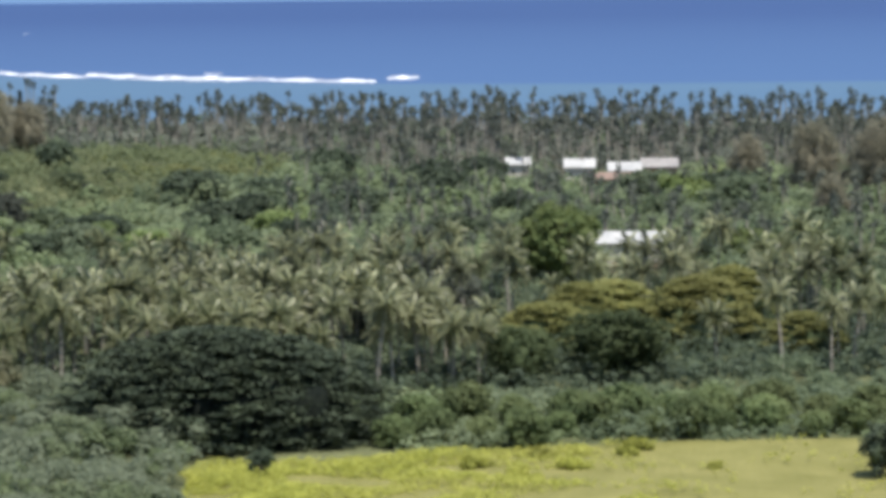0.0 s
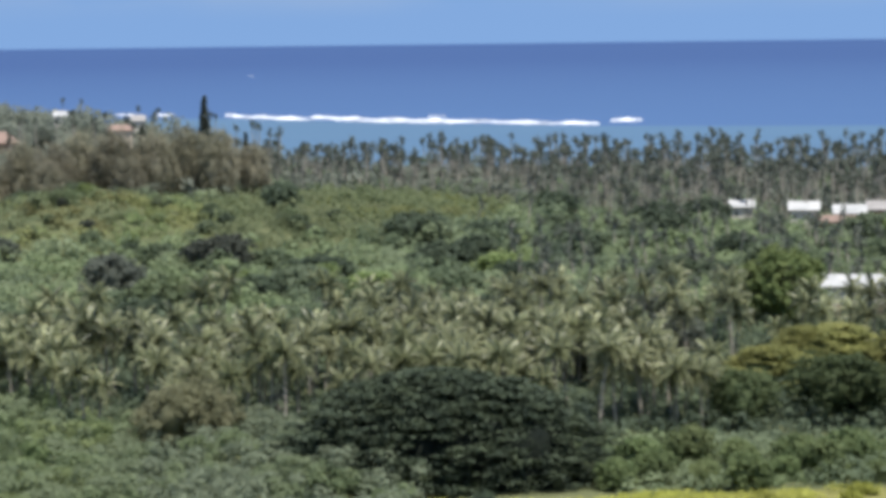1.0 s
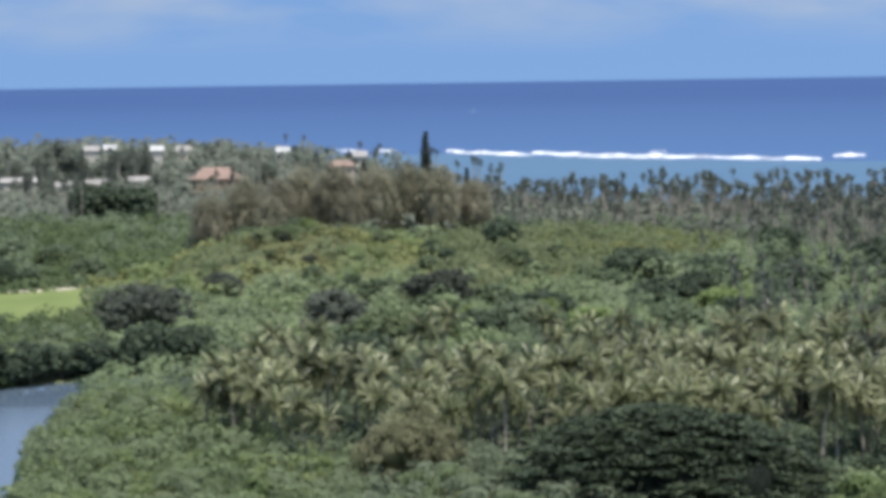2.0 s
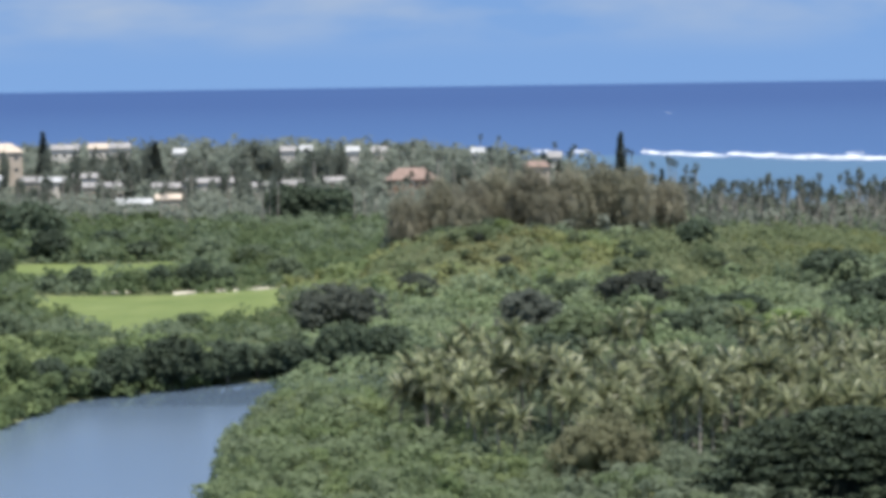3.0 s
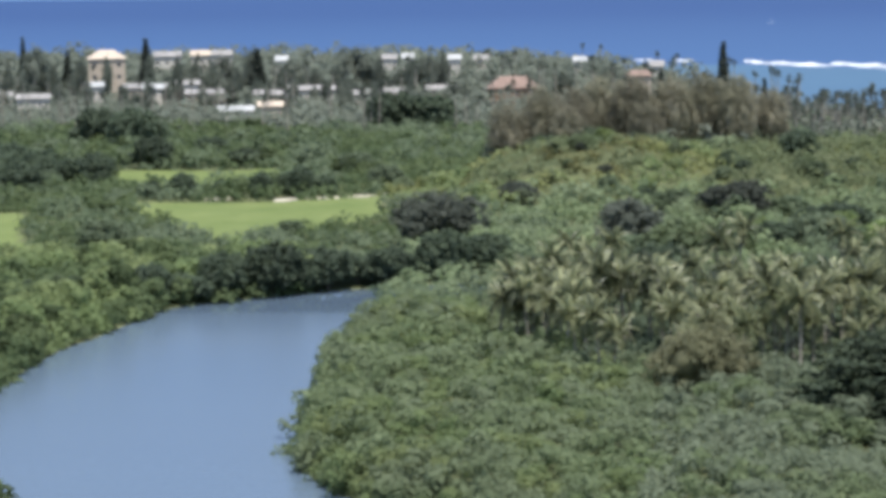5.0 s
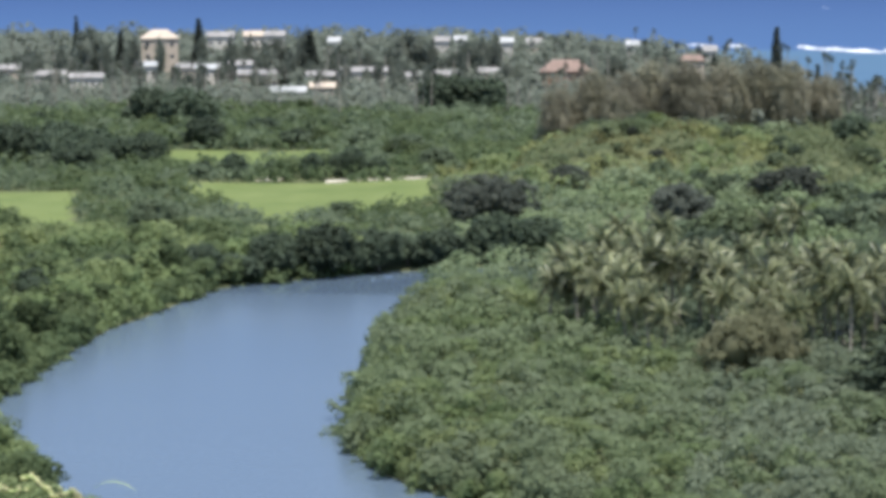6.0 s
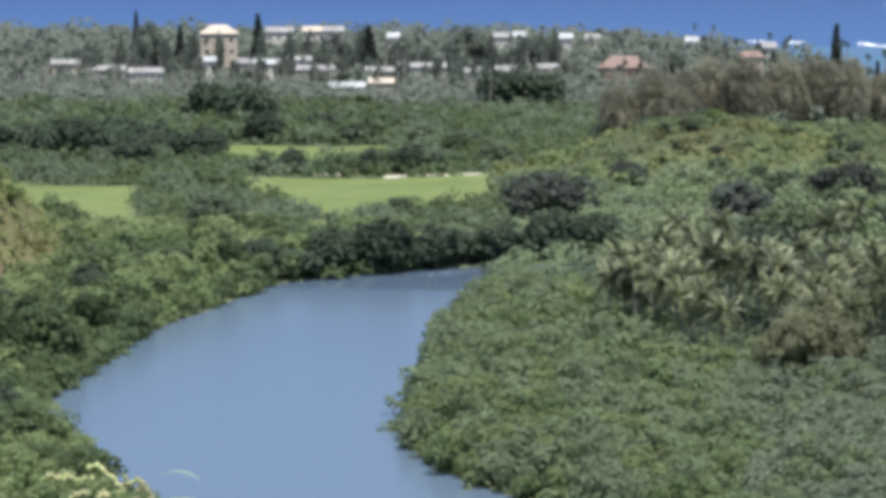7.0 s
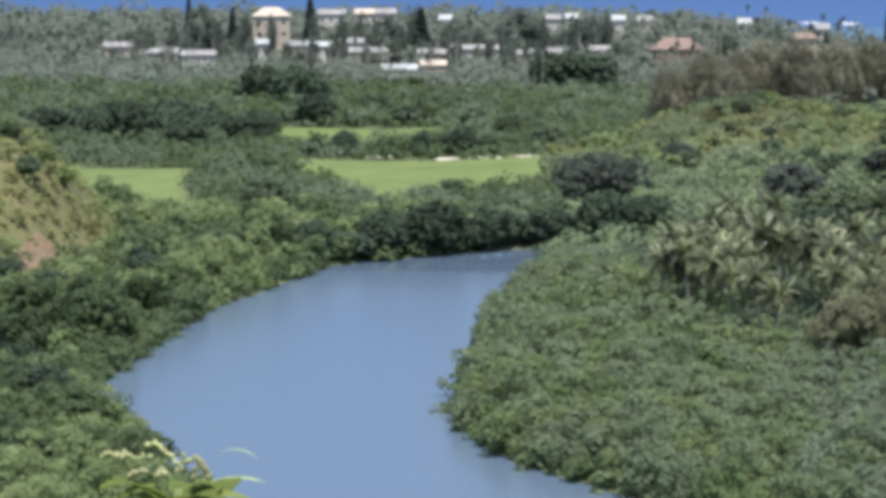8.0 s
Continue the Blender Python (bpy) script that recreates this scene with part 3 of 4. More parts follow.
# ---- canopy that nobody could count ----
def domes(x, y, cell, seed=0):
    """Rounded tree tops on an uneven net: height 0 to 1 and a fixed chance value for each top."""
    best, pick = np.full(x.shape, -1.0), np.zeros(x.shape)
    cx, cy = np.floor(x / cell), np.floor(y / cell)

    def chance(a, b, k):
        q = np.sin(a * 127.1 + b * 311.7 + k * 74.7 + seed * 13.3) * 43758.5453
        return q - np.floor(q)
    for i in (-1, 0, 1):
        for j in (-1, 0, 1):
            a, b = cx + i, cy + j
            px, py = (a + 0.15 + 0.7 * chance(a, b, 1)) * cell, (b + 0.15 + 0.7 * chance(a, b, 2)) * cell
            r = cell * (0.62 + 0.35 * chance(a, b, 3))
            h = (0.6 + 0.4 * chance(a, b, 4)) * np.sqrt(np.maximum(0, 1 - ((x - px) ** 2 + (y - py) ** 2) / r ** 2))
            pick = np.where(h > best, chance(a, b, 5), pick)
            best = np.maximum(best, h)
    return np.maximum(best, 0), pick


def net(y0, y1, k, rng, lo=-0.36, hi=0.36):
    """Places between two distances, spaced in keeping with how far off they are."""
    xs, ys = [], []
    y = y0
    while y < y1:
        step = k * y
        x = np.arange(lo * y, hi * y, step)
        xs.append(x + rng.uniform(-0.5, 0.5, len(x)) * step)
        ys.append(y + rng.uniform(-0.5, 0.5, len(x)) * step)
        y += step
    return np.concatenate(xs), np.concatenate(ys)


def canopy(name, x, y, keep, tall, cell, k, per, mats, shares, label, category, seed, low=0.45, leaf=0.5, skirt=False, floor_h=0.25):
    r = np.random.default_rng(seed)
    x, y = x[keep], y[keep]
    d, pick = domes(x, y, cell, seed)
    h = (np.broadcast_to(tall, keep.shape)[keep] if np.ndim(tall) else tall) * (floor_h + (1 - floor_h) * d)
    u = np.where(r.random(len(x)) < 0.3, r.uniform(low, 0.95, len(x)), 1.0)
    rad = k * y
    c = np.stack([x, y, ground_z(x, y) + np.maximum(0.3, h * u - rad * 0.6)], -1)
    if skirt:
        e = edge_distance(RIVER, x, y)
        s = np.nonzero(e < 7)[0]
        for q in (0.15, 0.4, 0.65):
            extra = c[s].copy()
            extra[:, 2] = 0.2 + (extra[:, 2] - 0.2) * q
            extra[:, :2] += r.normal(0, 0.8, (len(extra), 2))
            c, rad, pick = np.concatenate([c, extra]), np.concatenate([rad, rad[s]]), np.concatenate([pick, pick[s]])
    rad = rad * r.uniform(0.75, 1.3, len(rad))
    c[:, 2] += rad * r.uniform(-0.7, 0.35, len(rad))
    v, f = clumps(r, c, rad, per, rad * leaf * 0.9, tri=True, spread=0.26)
    slot = np.searchsorted(np.cumsum(shares), pick * 0.9999)
    ob = new(name, mesh_from(name, v, f, mats, False, np.repeat(slot, per)))
    return tagged(ob, label, category, kind="stuff")


rng = np.random.default_rng(11)
K = 0.0040
X, Y = net(255, 1000, K * 1.5, rng, -0.335, 0.34)
E_RIV = edge_distance(RIVER, X, Y)
LAND = (E_RIV > 0.15) & (Y < coast(X) - 40)
OPEN = LAND & (edge_distance(MEADOW, X, Y) > 0.5)
for poly in (PASTURE, PASTURE_FAR, PASTURE_SIDE):
    OPEN &= edge_distance(poly, X, Y) > 0.5
EARTH = np.hypot((X + 139) / 3.2, (Y - 478) / 9.5) < 1
HILL_C = np.hypot((X + 25) / 62, (Y - 700) / 40) < 1
HILL_L = np.hypot((X + 164) / 30, (Y - 503) / 40) < 1
SLOPE = np.hypot((X - 42 - 0.2 * (Y - 745)) / 40, (Y - 745) / 85) < 1 + 0.15 * wavy(X, Y)
CREST = np.hypot((X + 38) / 24, (Y - 692) / 20) < 1 + 0.3 * wavy(X, Y, 2)
HAU = (Y < 400 + 0.45 * np.maximum(0, -X + 5) + np.where(X < -20, 60, 0)) & (X < 26) & (X > -75)
LEFT = ((X < -75) | (X < -52) & (Y < 336)) & (Y < 560)
HAU &= ~LEFT
GROVE = (Y > 392) & (Y < 525) & (X > -42) & (X < 140) & (E_RIV > 12)
# clear ground in front of the larger houses
CLEAR = np.zeros(X.shape, bool)
CLEAR |= (X > 20) & (X < 50) & (Y > 340) & (Y < 370)
for cx, cy, w in [(125, 538, 9), (153, 724, 9), (167, 720, 15), (139, 736, 7)]:
    CLEAR |= (np.abs(X - cx * Y / (cy + 8)) < w) & (Y > cy - 5) & (Y < cy + 12)
canopy("hau_thicket", X, Y, OPEN & HAU & (X < -8), 5.4 + 1.2 * wavy(X, Y, 2), 5.5, K, 56, [M_HAU, M_BANK], [0.75, 1.0],
       "dense green riverside thicket of broad leaves", "thicket", 21, skirt=True, floor_h=0.25, leaf=0.45)
canopy("grey_thicket", X, Y, OPEN & HAU & (X >= -8), 5.4 + 1.2 * wavy(X, Y, 2), 6.0, K, 56, [M_HAUGREY, M_HAU], [0.8, 1.0],
       "dense grey-green thicket beside the meadow", "thicket", 31, skirt=True, floor_h=0.25, leaf=0.45)
canopy("riverbank_trees", X, Y, OPEN & LEFT & ~HILL_L & ~EARTH, np.where((X / Y < -0.245) & (Y > 345) & (Y < 490), 3.6, np.where(Y > 440, 7.0, 8.5)) + wavy(X, Y, 2), 10.0, K, 52, [M_RIVERSIDE, M_BANK, M_WOOD, M_DARK], [0.60, 0.70, 0.82, 1.0],
       "tangled green trees crowding the river bank", "trees", 22, skirt=True, floor_h=0.08, leaf=0.46)
canopy("hill_scrub", X, Y, OPEN & HILL_C & ~CREST & ~SLOPE, 3.0, 7.0, K, 36, [M_SCRUB, M_BANK, M_SLOPE, M_WOOD], [0.4, 0.56, 0.94, 1.0],
       "light green scrub over the low hill", "scrub", 23, floor_h=0.12, leaf=0.44)
canopy("crest_grass", X, Y, OPEN & CREST & ~SLOPE, 1.9, 8.0, K, 36, [M_DRYGRASS, M_SLOPE, M_SCRUB], [0.45, 0.8, 1.0],
       "yellowish grass and low scrub over the hill's crest", "grass", 43, floor_h=0.2, leaf=0.42)
canopy("slope_scrub", X, Y, OPEN & SLOPE, 1.8, 12.0, K, 36, [M_SLOPE, M_SCRUB], [0.85, 1.0],
       "low even scrub over the gentle green slope", "scrub", 44, floor_h=0.4, leaf=0.42)
canopy("bluff_grass", X, Y, OPEN & HILL_L & ~EARTH & ~HILL_C, 1.8, 5.0, K, 32, [M_DRYGRASS, M_SCRUB, M_BANK], [0.42, 0.7, 1.0],
       "dry yellowish grass and scrub on the bluff", "grass", 33, floor_h=0.2, leaf=0.5)
REST = OPEN & ~HAU & ~LEFT & ~HILL_C & ~HILL_L & ~CLEAR & ~SLOPE
FLAT = (X < -60) & (Y > 560)
canopy("lowland_scrub", X, Y, REST & FLAT, np.where(Y > 800, 6.0, np.where((X < -122) & (Y < 625), 1.6, np.where(Y < 665, 2.4, 4.2))), 16.0, K, 32, [M_WOOD, M_RIVERSIDE, M_SLOPE, M_DARK], [0.42, 0.66, 0.86, 1.0],
       "low green trees and scrub over the flat land", "scrub", 24, floor_h=0.15, leaf=0.48)
# mostly dark leaf, its colour painting the shade in the gaps between palms
canopy("grove_floor", X, Y, REST & GROVE, 3.8, 7.0, K, 28, [M_WOOD, M_DARK, M_BANK, M_RUST], [0.25, 0.78, 0.92, 1.0],
       "undergrowth beneath the coconut palms, coloured dark as shade", "undergrowth", 34, leaf=0.48)
canopy("woodland", X, Y, REST & ~FLAT & ~GROVE & (Y < 760), np.where(Y < 396, 2.6, np.where(X < 40, 6.0, 7.5)), 15.0, K, 32, [M_WOOD, M_HAU, M_BANK, M_GREYTREE, M_DARK, M_BROWN], [0.38, 0.6, 0.74, 0.84, 0.95, 1.0],
       "mixed green woodland of rounded crowns", "woodland", 25, floor_h=0.05, leaf=0.48)
canopy("shore_woodland", X, Y, REST & ~FLAT & (Y >= 760), 9.0, 11.0, K, 22, [M_WOOD, M_HAZED_PALM, M_HAZED_SHORE, M_BROWN], [0.25, 0.65, 0.88, 1.0],
       "undergrowth beneath the shore palms in haze-paled grey-green", "woodland", 26, leaf=0.52)
X2, Y2 = net(1000, 1640, 0.0060, rng, -0.335, 0.05)
canopy("village_trees", X2, Y2, (Y2 < coast(X2) - 45), np.interp(Y2, [1000, 1180, 1230, 1640], [7.0, 7.5, 15.0, 13.0]), 20.0, 0.0045, 30, [M_HAZED_SHORE, M_HAZED_PALM, M_WOOD, M_BROWN], [0.45, 0.78, 0.90, 1.0],
       "trees among the seaside houses in haze-paled grey-green", "trees", 27, floor_h=0.15, leaf=0.40)

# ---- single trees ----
plant(tiered_tree("rain_tree", 1, 13.6, 21.5, 13, 0.3, 1500, 56, 1.45, 0.5, M_RAIN, M_CROWNSHADE, "wide dark green umbrella-shaped rain tree beside the meadow", 0.8), [(28.5, 361, 1.0)], False)
plant(tree("dark_round_tree", 2, 13.5, 7, 7, 1.0, 320, 20, 1.3, 0.6, M_RIVERSIDE, "dense dark green rounded tree behind the hedge"), [(88.5, 402, (1.15, 1.1, 0.74)), (74, 400, (0.8, 0.8, 0.6))])
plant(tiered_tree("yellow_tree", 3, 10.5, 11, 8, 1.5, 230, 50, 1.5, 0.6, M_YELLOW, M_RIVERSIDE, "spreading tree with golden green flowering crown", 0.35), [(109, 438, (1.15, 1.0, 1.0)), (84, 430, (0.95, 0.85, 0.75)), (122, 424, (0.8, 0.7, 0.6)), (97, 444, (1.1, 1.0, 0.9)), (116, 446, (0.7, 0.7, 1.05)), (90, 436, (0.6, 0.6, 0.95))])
plant(tree("round_tree", 4, 14.5, 9, 8, 1.5, 360, 20, 1.4, 0.8, M_ROUND, "broad fresh green domed tree amid palms"), [(103, 520, 1.0), (50, 470, 0.5)])
plant(tree("bare_brown_tree", 5, 11.0, 8, 7, 0.5, 330, 20, 1.3, 0.7, M_GREYTREE, "greyish brown leafless-looking tree by the river bend"), [(-56, 594, (1.45, 1.0, 0.98)), (60, 455, 0.8), (75, 470, 0.8), (48, 448, 0.7), (-44, 656, (0.62, 0.5, 0.5))])
plant(tree("dry_bush", 6, 6.5, 6, 5, 0.3, 420, 34, 0.8, 0.32, M_RUST, "rounded bush of dry brownish leaves above the thicket"), [(-1.8, 386, (1.3, 1.1, 1.42))])
HEDGE = [(50 + 5.2 * k, 353.5 + 3.0 * math.sin(k * 1.7), 0.68 + 0.18 * math.sin(k * 2.9)) for k in range(14)] + [(54 + 6.5 * k, 363 + 3 * math.sin(k * 1.3), 0.82 + 0.16 * math.sin(k * 2.1)) for k in range(11)]
plant(tree("hedge_bush", 7, 5.6, 4.2, 3.6, -0.2, 200, 18, 0.9, 0.55, M_BANK, "full green bush in the row along the meadow", "bush", group="bushes along the meadow"), HEDGE)
FIELD_TREES = [(-133, 728, 0.85), (-124, 731, 0.55), (-113, 727, 0.85), (-103, 727, 1.05), (-97, 730, 0.7), (-120, 735, 0.5), (-140, 726, 0.6), (-108, 733, 0.7)]
plant(tree("pasture_tree", 8, 7.0, 3.6, 3.4, 0.0, 180, 16, 1.1, 0.7, M_DARK, "small dark green tree between the pastures", group="trees between the pastures"), FIELD_TREES)
BANK = [(-93, 513, 0.8), (-88, 519, 0.9), (-80, 525, 1.0), (-71, 534, 0.95), (-61, 541, 1.0), (-99, 508, 0.75), (-51, 548, 0.95), (-44, 554, 0.9), (-66, 539, 0.7), (-76, 530, 0.75)]
BANK = [(x, y, (q, q, q * (0.72 + 0.4 * abs(math.sin(k * 2.3))))) for k, (x, y, q) in enumerate(BANK)]
plant(tree("waterside_tree", 9, 8.0, 5.6, 5.2, 0.9, 280, 18, 1.3, 0.75, M_DARK, "dark tree overhanging the far bank of the river", group="trees on the far bank"), BANK)
IRON = [(-54, 764, 1.0), (-46, 770, 1.2), (-37, 762, 1.1), (-30, 774, 1.25), (-22, 766, 1.2), (-12, 768, 1.15), (-4, 775, 1.2), (5, 770, 1.1), (14, 776, 0.85), (200, 690, 1.15), (212, 680, 1.1), (222, 705, 1.2), (190, 715, 0.9),
        (-38, 752, 0.8), (-18, 756, 0.8), (230, 660, 1.0), (178, 600, 0.8), (190, 590, 0.8)]
plant(tree("ironwood_tree", 10, 15.5, 6.5, 6, 0.0, 420, 34, 1.2, 0.36, M_BROWN, "feathery brownish ironwood tree on the hill", group="ironwoods on the hill", flat=1.3, lobes=9), IRON)
DARKS = [(-44, 745, 0.7), (-31, 742, 0.75), (-20, 744, 0.6), (60, 640, 0.9), (75, 632, 0.8), (48, 628, 0.8), (118, 645, 0.9), (20, 600, 0.7), (-5, 610, 0.6), (128, 742, 1.0), (88, 735, 1.0), (20, 730, 0.8), (-180, 905, 1.5), (-196, 930, 1.4), (-110, 1000, 1.5), (-104, 1010, 1.3),
         (-96, 1005, 1.4), (-160, 830, 1.0), (-190, 780, 1.2), (-200, 770, 1.2), (-186, 760, 1.0), (-207, 764, 0.9), (-178, 768, 0.9), (-171, 774, 0.8), (-164, 780, 0.7), (-214, 778, 1.0), (-168, 792, 0.8), (-183, 792, 0.9), (-222, 770, 1.0), (-195, 800, 0.9)]
plant(tree("shade_tree", 12, 9.0, 6.5, 6, 0.0, 210, 14, 1.4, 0.95, M_DARK, "dark green shade tree in the lowland", group="dark trees of the lowland"), DARKS)


# broad crowns that stand out of the woodland
r = np.random.default_rng(55)
KINDS = [tree("broadleaf_tree", 14 + k, 10.5, 8.0, 7.0, 0.3, 220, 14, 1.5, 0.95, m, lab, group="broad trees of the woodland")
         for k, (m, lab) in enumerate([(M_WOOD, "rounded grey-green broadleaf tree in the woodland"), (M_HAU, "rounded light green broadleaf tree in the woodland"),
                                       (M_DARK, "dense dark green broadleaf tree in the woodland"), (M_GREYTREE, "sparse greyish tree in the woodland"), (M_ROUND, "fresh green broadleaf tree in the woodland"),
                                       (M_RIVERSIDE, "deep green broadleaf tree leaning over the river bank")])]
sets = [[] for k in KINDS]
for k in range(110):
    y = r.uniform(525, 735)
    x = r.uniform(-0.03, 0.34) * y
    if np.hypot((x + 25) / 62, (y - 700) / 42) < 1 or np.hypot((x - 42 - 0.2 * (y - 745)) / 40, (y - 745) / 85) < 1 and k % 5 or edge_distance(RIVER, np.array(x), np.array(y)) < 8 or abs(x - 122) < 17 and 500 < y < 556 or abs(x - 160) < 27 and y > 690:
        continue
    w = float(r.uniform(0.55, 1.15))
    sets[int(r.choice(5, p=[0.34, 0.22, 0.22, 0.12, 0.10]))].append((x, y, (w, w, w * float(r.uniform(0.65, 0.95)))))
for k in range(26):
    y = r.uniform(580, 960)
    x = r.uniform(-0.32, -0.10) * y
    if any(edge_distance(q, np.array(x), np.array(y)) < 9 for q in (PASTURE, PASTURE_FAR, PASTURE_SIDE, RIVER)):
        continue
    w = float(r.uniform(0.4, 0.85))
    sets[int(r.choice(3, p=[0.5, 0.2, 0.3]))].append((x, y, (w, w, w * 0.8)))
for k in range(60):       # dark bushes scattered over the flats
    y = r.uniform(600, 1000)
    x = r.uniform(-0.31, -0.11) * y
    if -128 < x < -70 and y < 700 or any(edge_distance(q, np.array(x), np.array(y)) < 5 for q in (PASTURE, PASTURE_FAR, PASTURE_SIDE, RIVER)):
        continue
    w = float(r.uniform(0.25, 0.55))
    sets[int(r.choice([2, 5], p=[0.6, 0.4]))].append((x, y, (w * 1.3, w * 1.1, w)))
for k in range(46):       # along the outer bank of the bend
    y = r.uniform(372, 560)
    x = r.uniform(-0.325, -0.19) * y
    e = float(edge_distance(RIVER, np.array(x), np.array(y)))
    if e < 4 or e > 45 or (x / y < -0.245 and y > 345) or np.hypot((x + 148) / 20, (y - 495) / 36) < 1:
        continue
    w = float(r.uniform(0.4, 0.78))
    sets[int(r.choice([0, 1, 2, 5], p=[0.2, 0.1, 0.2, 0.5]))].append((x, y, (w, w, w * 0.95)))
for x, y, w in [(-71, 283, 0.5), (-77, 299, 0.55), (-87, 316, 0.55), (-98, 336, 0.6), (-86, 288, 0.6), (-95, 304, 0.6), (-104, 322, 0.6), (-80, 272, 0.5), (-106, 350, 0.6)]:
    sets[5 if w < 0.56 else 2].append((x, y, (w, w, w)))
for x, y, w in [(-107, 396, 0.8), (-112, 410, 0.75), (-108, 425, 0.6), (-117, 398, 0.8), (-106, 442, 0.55), (-112, 374, 0.7), (-105, 458, 0.5)]:
    sets[5].append((x, y, (w * 0.8, w * 0.8, w)))
for x, y, w in [(-126, 498, 0.5), (-123, 486, 0.45), (-129, 512, 0.45), (-121, 476, 0.4), (-118, 500, 0.5), (-131, 455, 0.4), (-140, 462, 0.42)]:
    sets[2].append((x, y, (w, w, w * 0.8)))
for k in range(59):       # taller bushes over the hill and the bluff
    if k < 52:
        x, y = -18 + r.normal(0, 36), 690 + r.normal(0, 20)
    else:
        x, y = -152 + r.normal(0, 12), 500 + r.normal(0, 14)
    w = float(r.uniform(0.2, 0.42))
    sets[int(r.choice(5, p=[0.35, 0.35, 0.15, 0.05, 0.1]))].append((x, y, (w, w, w * 0.9)))
for k, p in enumerate(KINDS):
    plant(p, sets[k], True, 120 + k)


def pine(seed, height, spread, name, label):
    r = np.random.default_rng(seed)
    ob = new(name)
    part_mesh("trunk", mesh_from("trunk", *tube([(0, 0, -0.5), (0, 0, height * 0.5), (0, 0, height)], [0.4, 0.25, 0.05], 6), M_BARK, True), ob)
    out = []
    for k in range(26):
        q = k / 26
        z, w = height * (0.12 + 0.88 * q), spread * (1 - q) ** 0.8 + 0.25
        n = int(90 * (1 - q)) + 16
        a = np.arange(n) * 2.4 + k
        d = np.stack([np.cos(a), np.sin(a), np.zeros(n)], -1)
        at = np.array([0, 0, z]) + d * w * np.sqrt(r.random((n, 1))) + np.stack([0 * a, 0 * a, r.normal(0, 0.25, n)], -1)
        out.append(leaves(r, at, d * 0.4 + [0, 0, 0.8], 1.1))
    part_mesh("crown", mesh_from("crown", *join(*out), M_PINE), ob)
    return tagged(ob, label, "pine tree", "tall pines on the shore")


plant(pine(1, 28.5, 2.7, "norfolk_pine", "tall dark spire-shaped pine above the palms"), [(2, 1000, (1.3, 1.3, 1.06)), (-237, 1220, (1.5, 1.5, 0.97)), (-308, 1300, 0.95), (-190, 1220, (1.7, 1.7, 0.8)), (-268, 1210, (1.2, 1.2, 0.8))])
plant(pine(2, 22, 2.2, "cypress", "narrow dark evergreen column among the palms"), [(-18, 950, 1.05), (15, 950, 0.9), (-23, 970, 0.7), (-172, 1050, 0.5), (-120, 1060, 0.6)])
VILLAGE = [(-320 + 13.5 * k + 4 * math.sin(k * 5.1), 1195 + 30 * math.sin(k * 2.3), 0.42 + 0.22 * math.sin(k * 3.7) ** 2) for k in range(24)]
VILLAGE += [(-310 + 17 * k + 5 * math.sin(k * 4.1), 1112 + 22 * math.sin(k * 1.9), (0.36, 0.36, 0.34 + 0.14 * math.sin(k * 2.7) ** 2)) for k in range(15)]
VILLAGE += [(-300 + 9.5 * k + 4 * math.sin(k * 7.3), 1138 + 6 * math.sin(k * 3.1), (0.26, 0.26, 0.40 + 0.22 * abs(math.sin(k * 1.7)))) for k in range(20)]
VILLAGE += [(-305 + 10.5 * k + 5 * math.sin(k * 4.9), 1186 + 8 * math.sin(k * 2.1), (0.30, 0.30, 0.62 + 0.34 * abs(math.sin(k * 2.9)))) for k in range(20)]
plant(tree("banyan_tree", 13, 22, 9.5, 9, 1.0, 200, 12, 2.0, 1.0, M_HAZED_SHORE, "large rounded tree by the shore in haze-paled grey-green", group="grey trees by the shore"), [(-148, 1215, (1.0, 1.0, 1.04)), (-118, 1215, 0.85), (-225, 1240, 0.7), (-192, 1222, (0.5, 0.5, 1.05)), (-279, 1200, (0.8, 0.8, 1.12)), (-206, 1230, 0.85), (-176, 1225, 0.8)] + VILLAGE)

# ---- coconut palms ----
rng = np.random.default_rng(5)
spots = []
while len(spots) < 270:
    y = rng.uniform(396, 520)
    x = rng.uniform(-34, 140)
    if x < -33 + 0.55 * max(0, 432 - y) or edge_distance(RIVER, np.array(x), np.array(y)) < 16:
        continue
    if x > 68 and (y < 450 or rng.random() < 0.5) or y > 462 and rng.random() < 0.55 + 0.4 * (x < 20):
        continue
    if math.sin(x * 0.19 + 1.5 * math.sin(y * 0.11)) < -0.75:
        continue
    if any((x - a) ** 2 + (y - b) ** 2 < 10 for a, b in spots):
        continue
    spots.append((x, y))
for x, y in [(56, 398), (60, 401), (64, 396), (69, 400), (55, 405), (62, 408), (72, 407), (112, 402), (118, 398), (123, 404), (104, 408), (124, 415), (129, 422), (121, 446), (133, 432), (138, 445), (130, 452), (140, 428), (126, 462), (136, 468), (145, 455), (117, 466), (132, 408), (127, 400)]:
    spots.append((x, y))
spots.sort(key=lambda p: p[1])
protos = [palm(60 + k, 8.4 + 1.3 * k, True) for k in range(3)] + [palm(70 + k, 8.2 + 1.0 * k, False) for k in range(4)]
for p in protos:
    tagged(p, "coconut palm with drooping yellow-green fronds in the grove", "palm tree", "coconut palms of the grove")
sets = [[] for p in protos]
for k, (x, y) in enumerate(spots):
    sets[k % 3 if k < 78 else 3 + k % 4].append((x, y, float(rng.uniform(0.82, 1.12))))
for k, p in enumerate(protos):
    plant(p, sets[k], True, 90 + k)


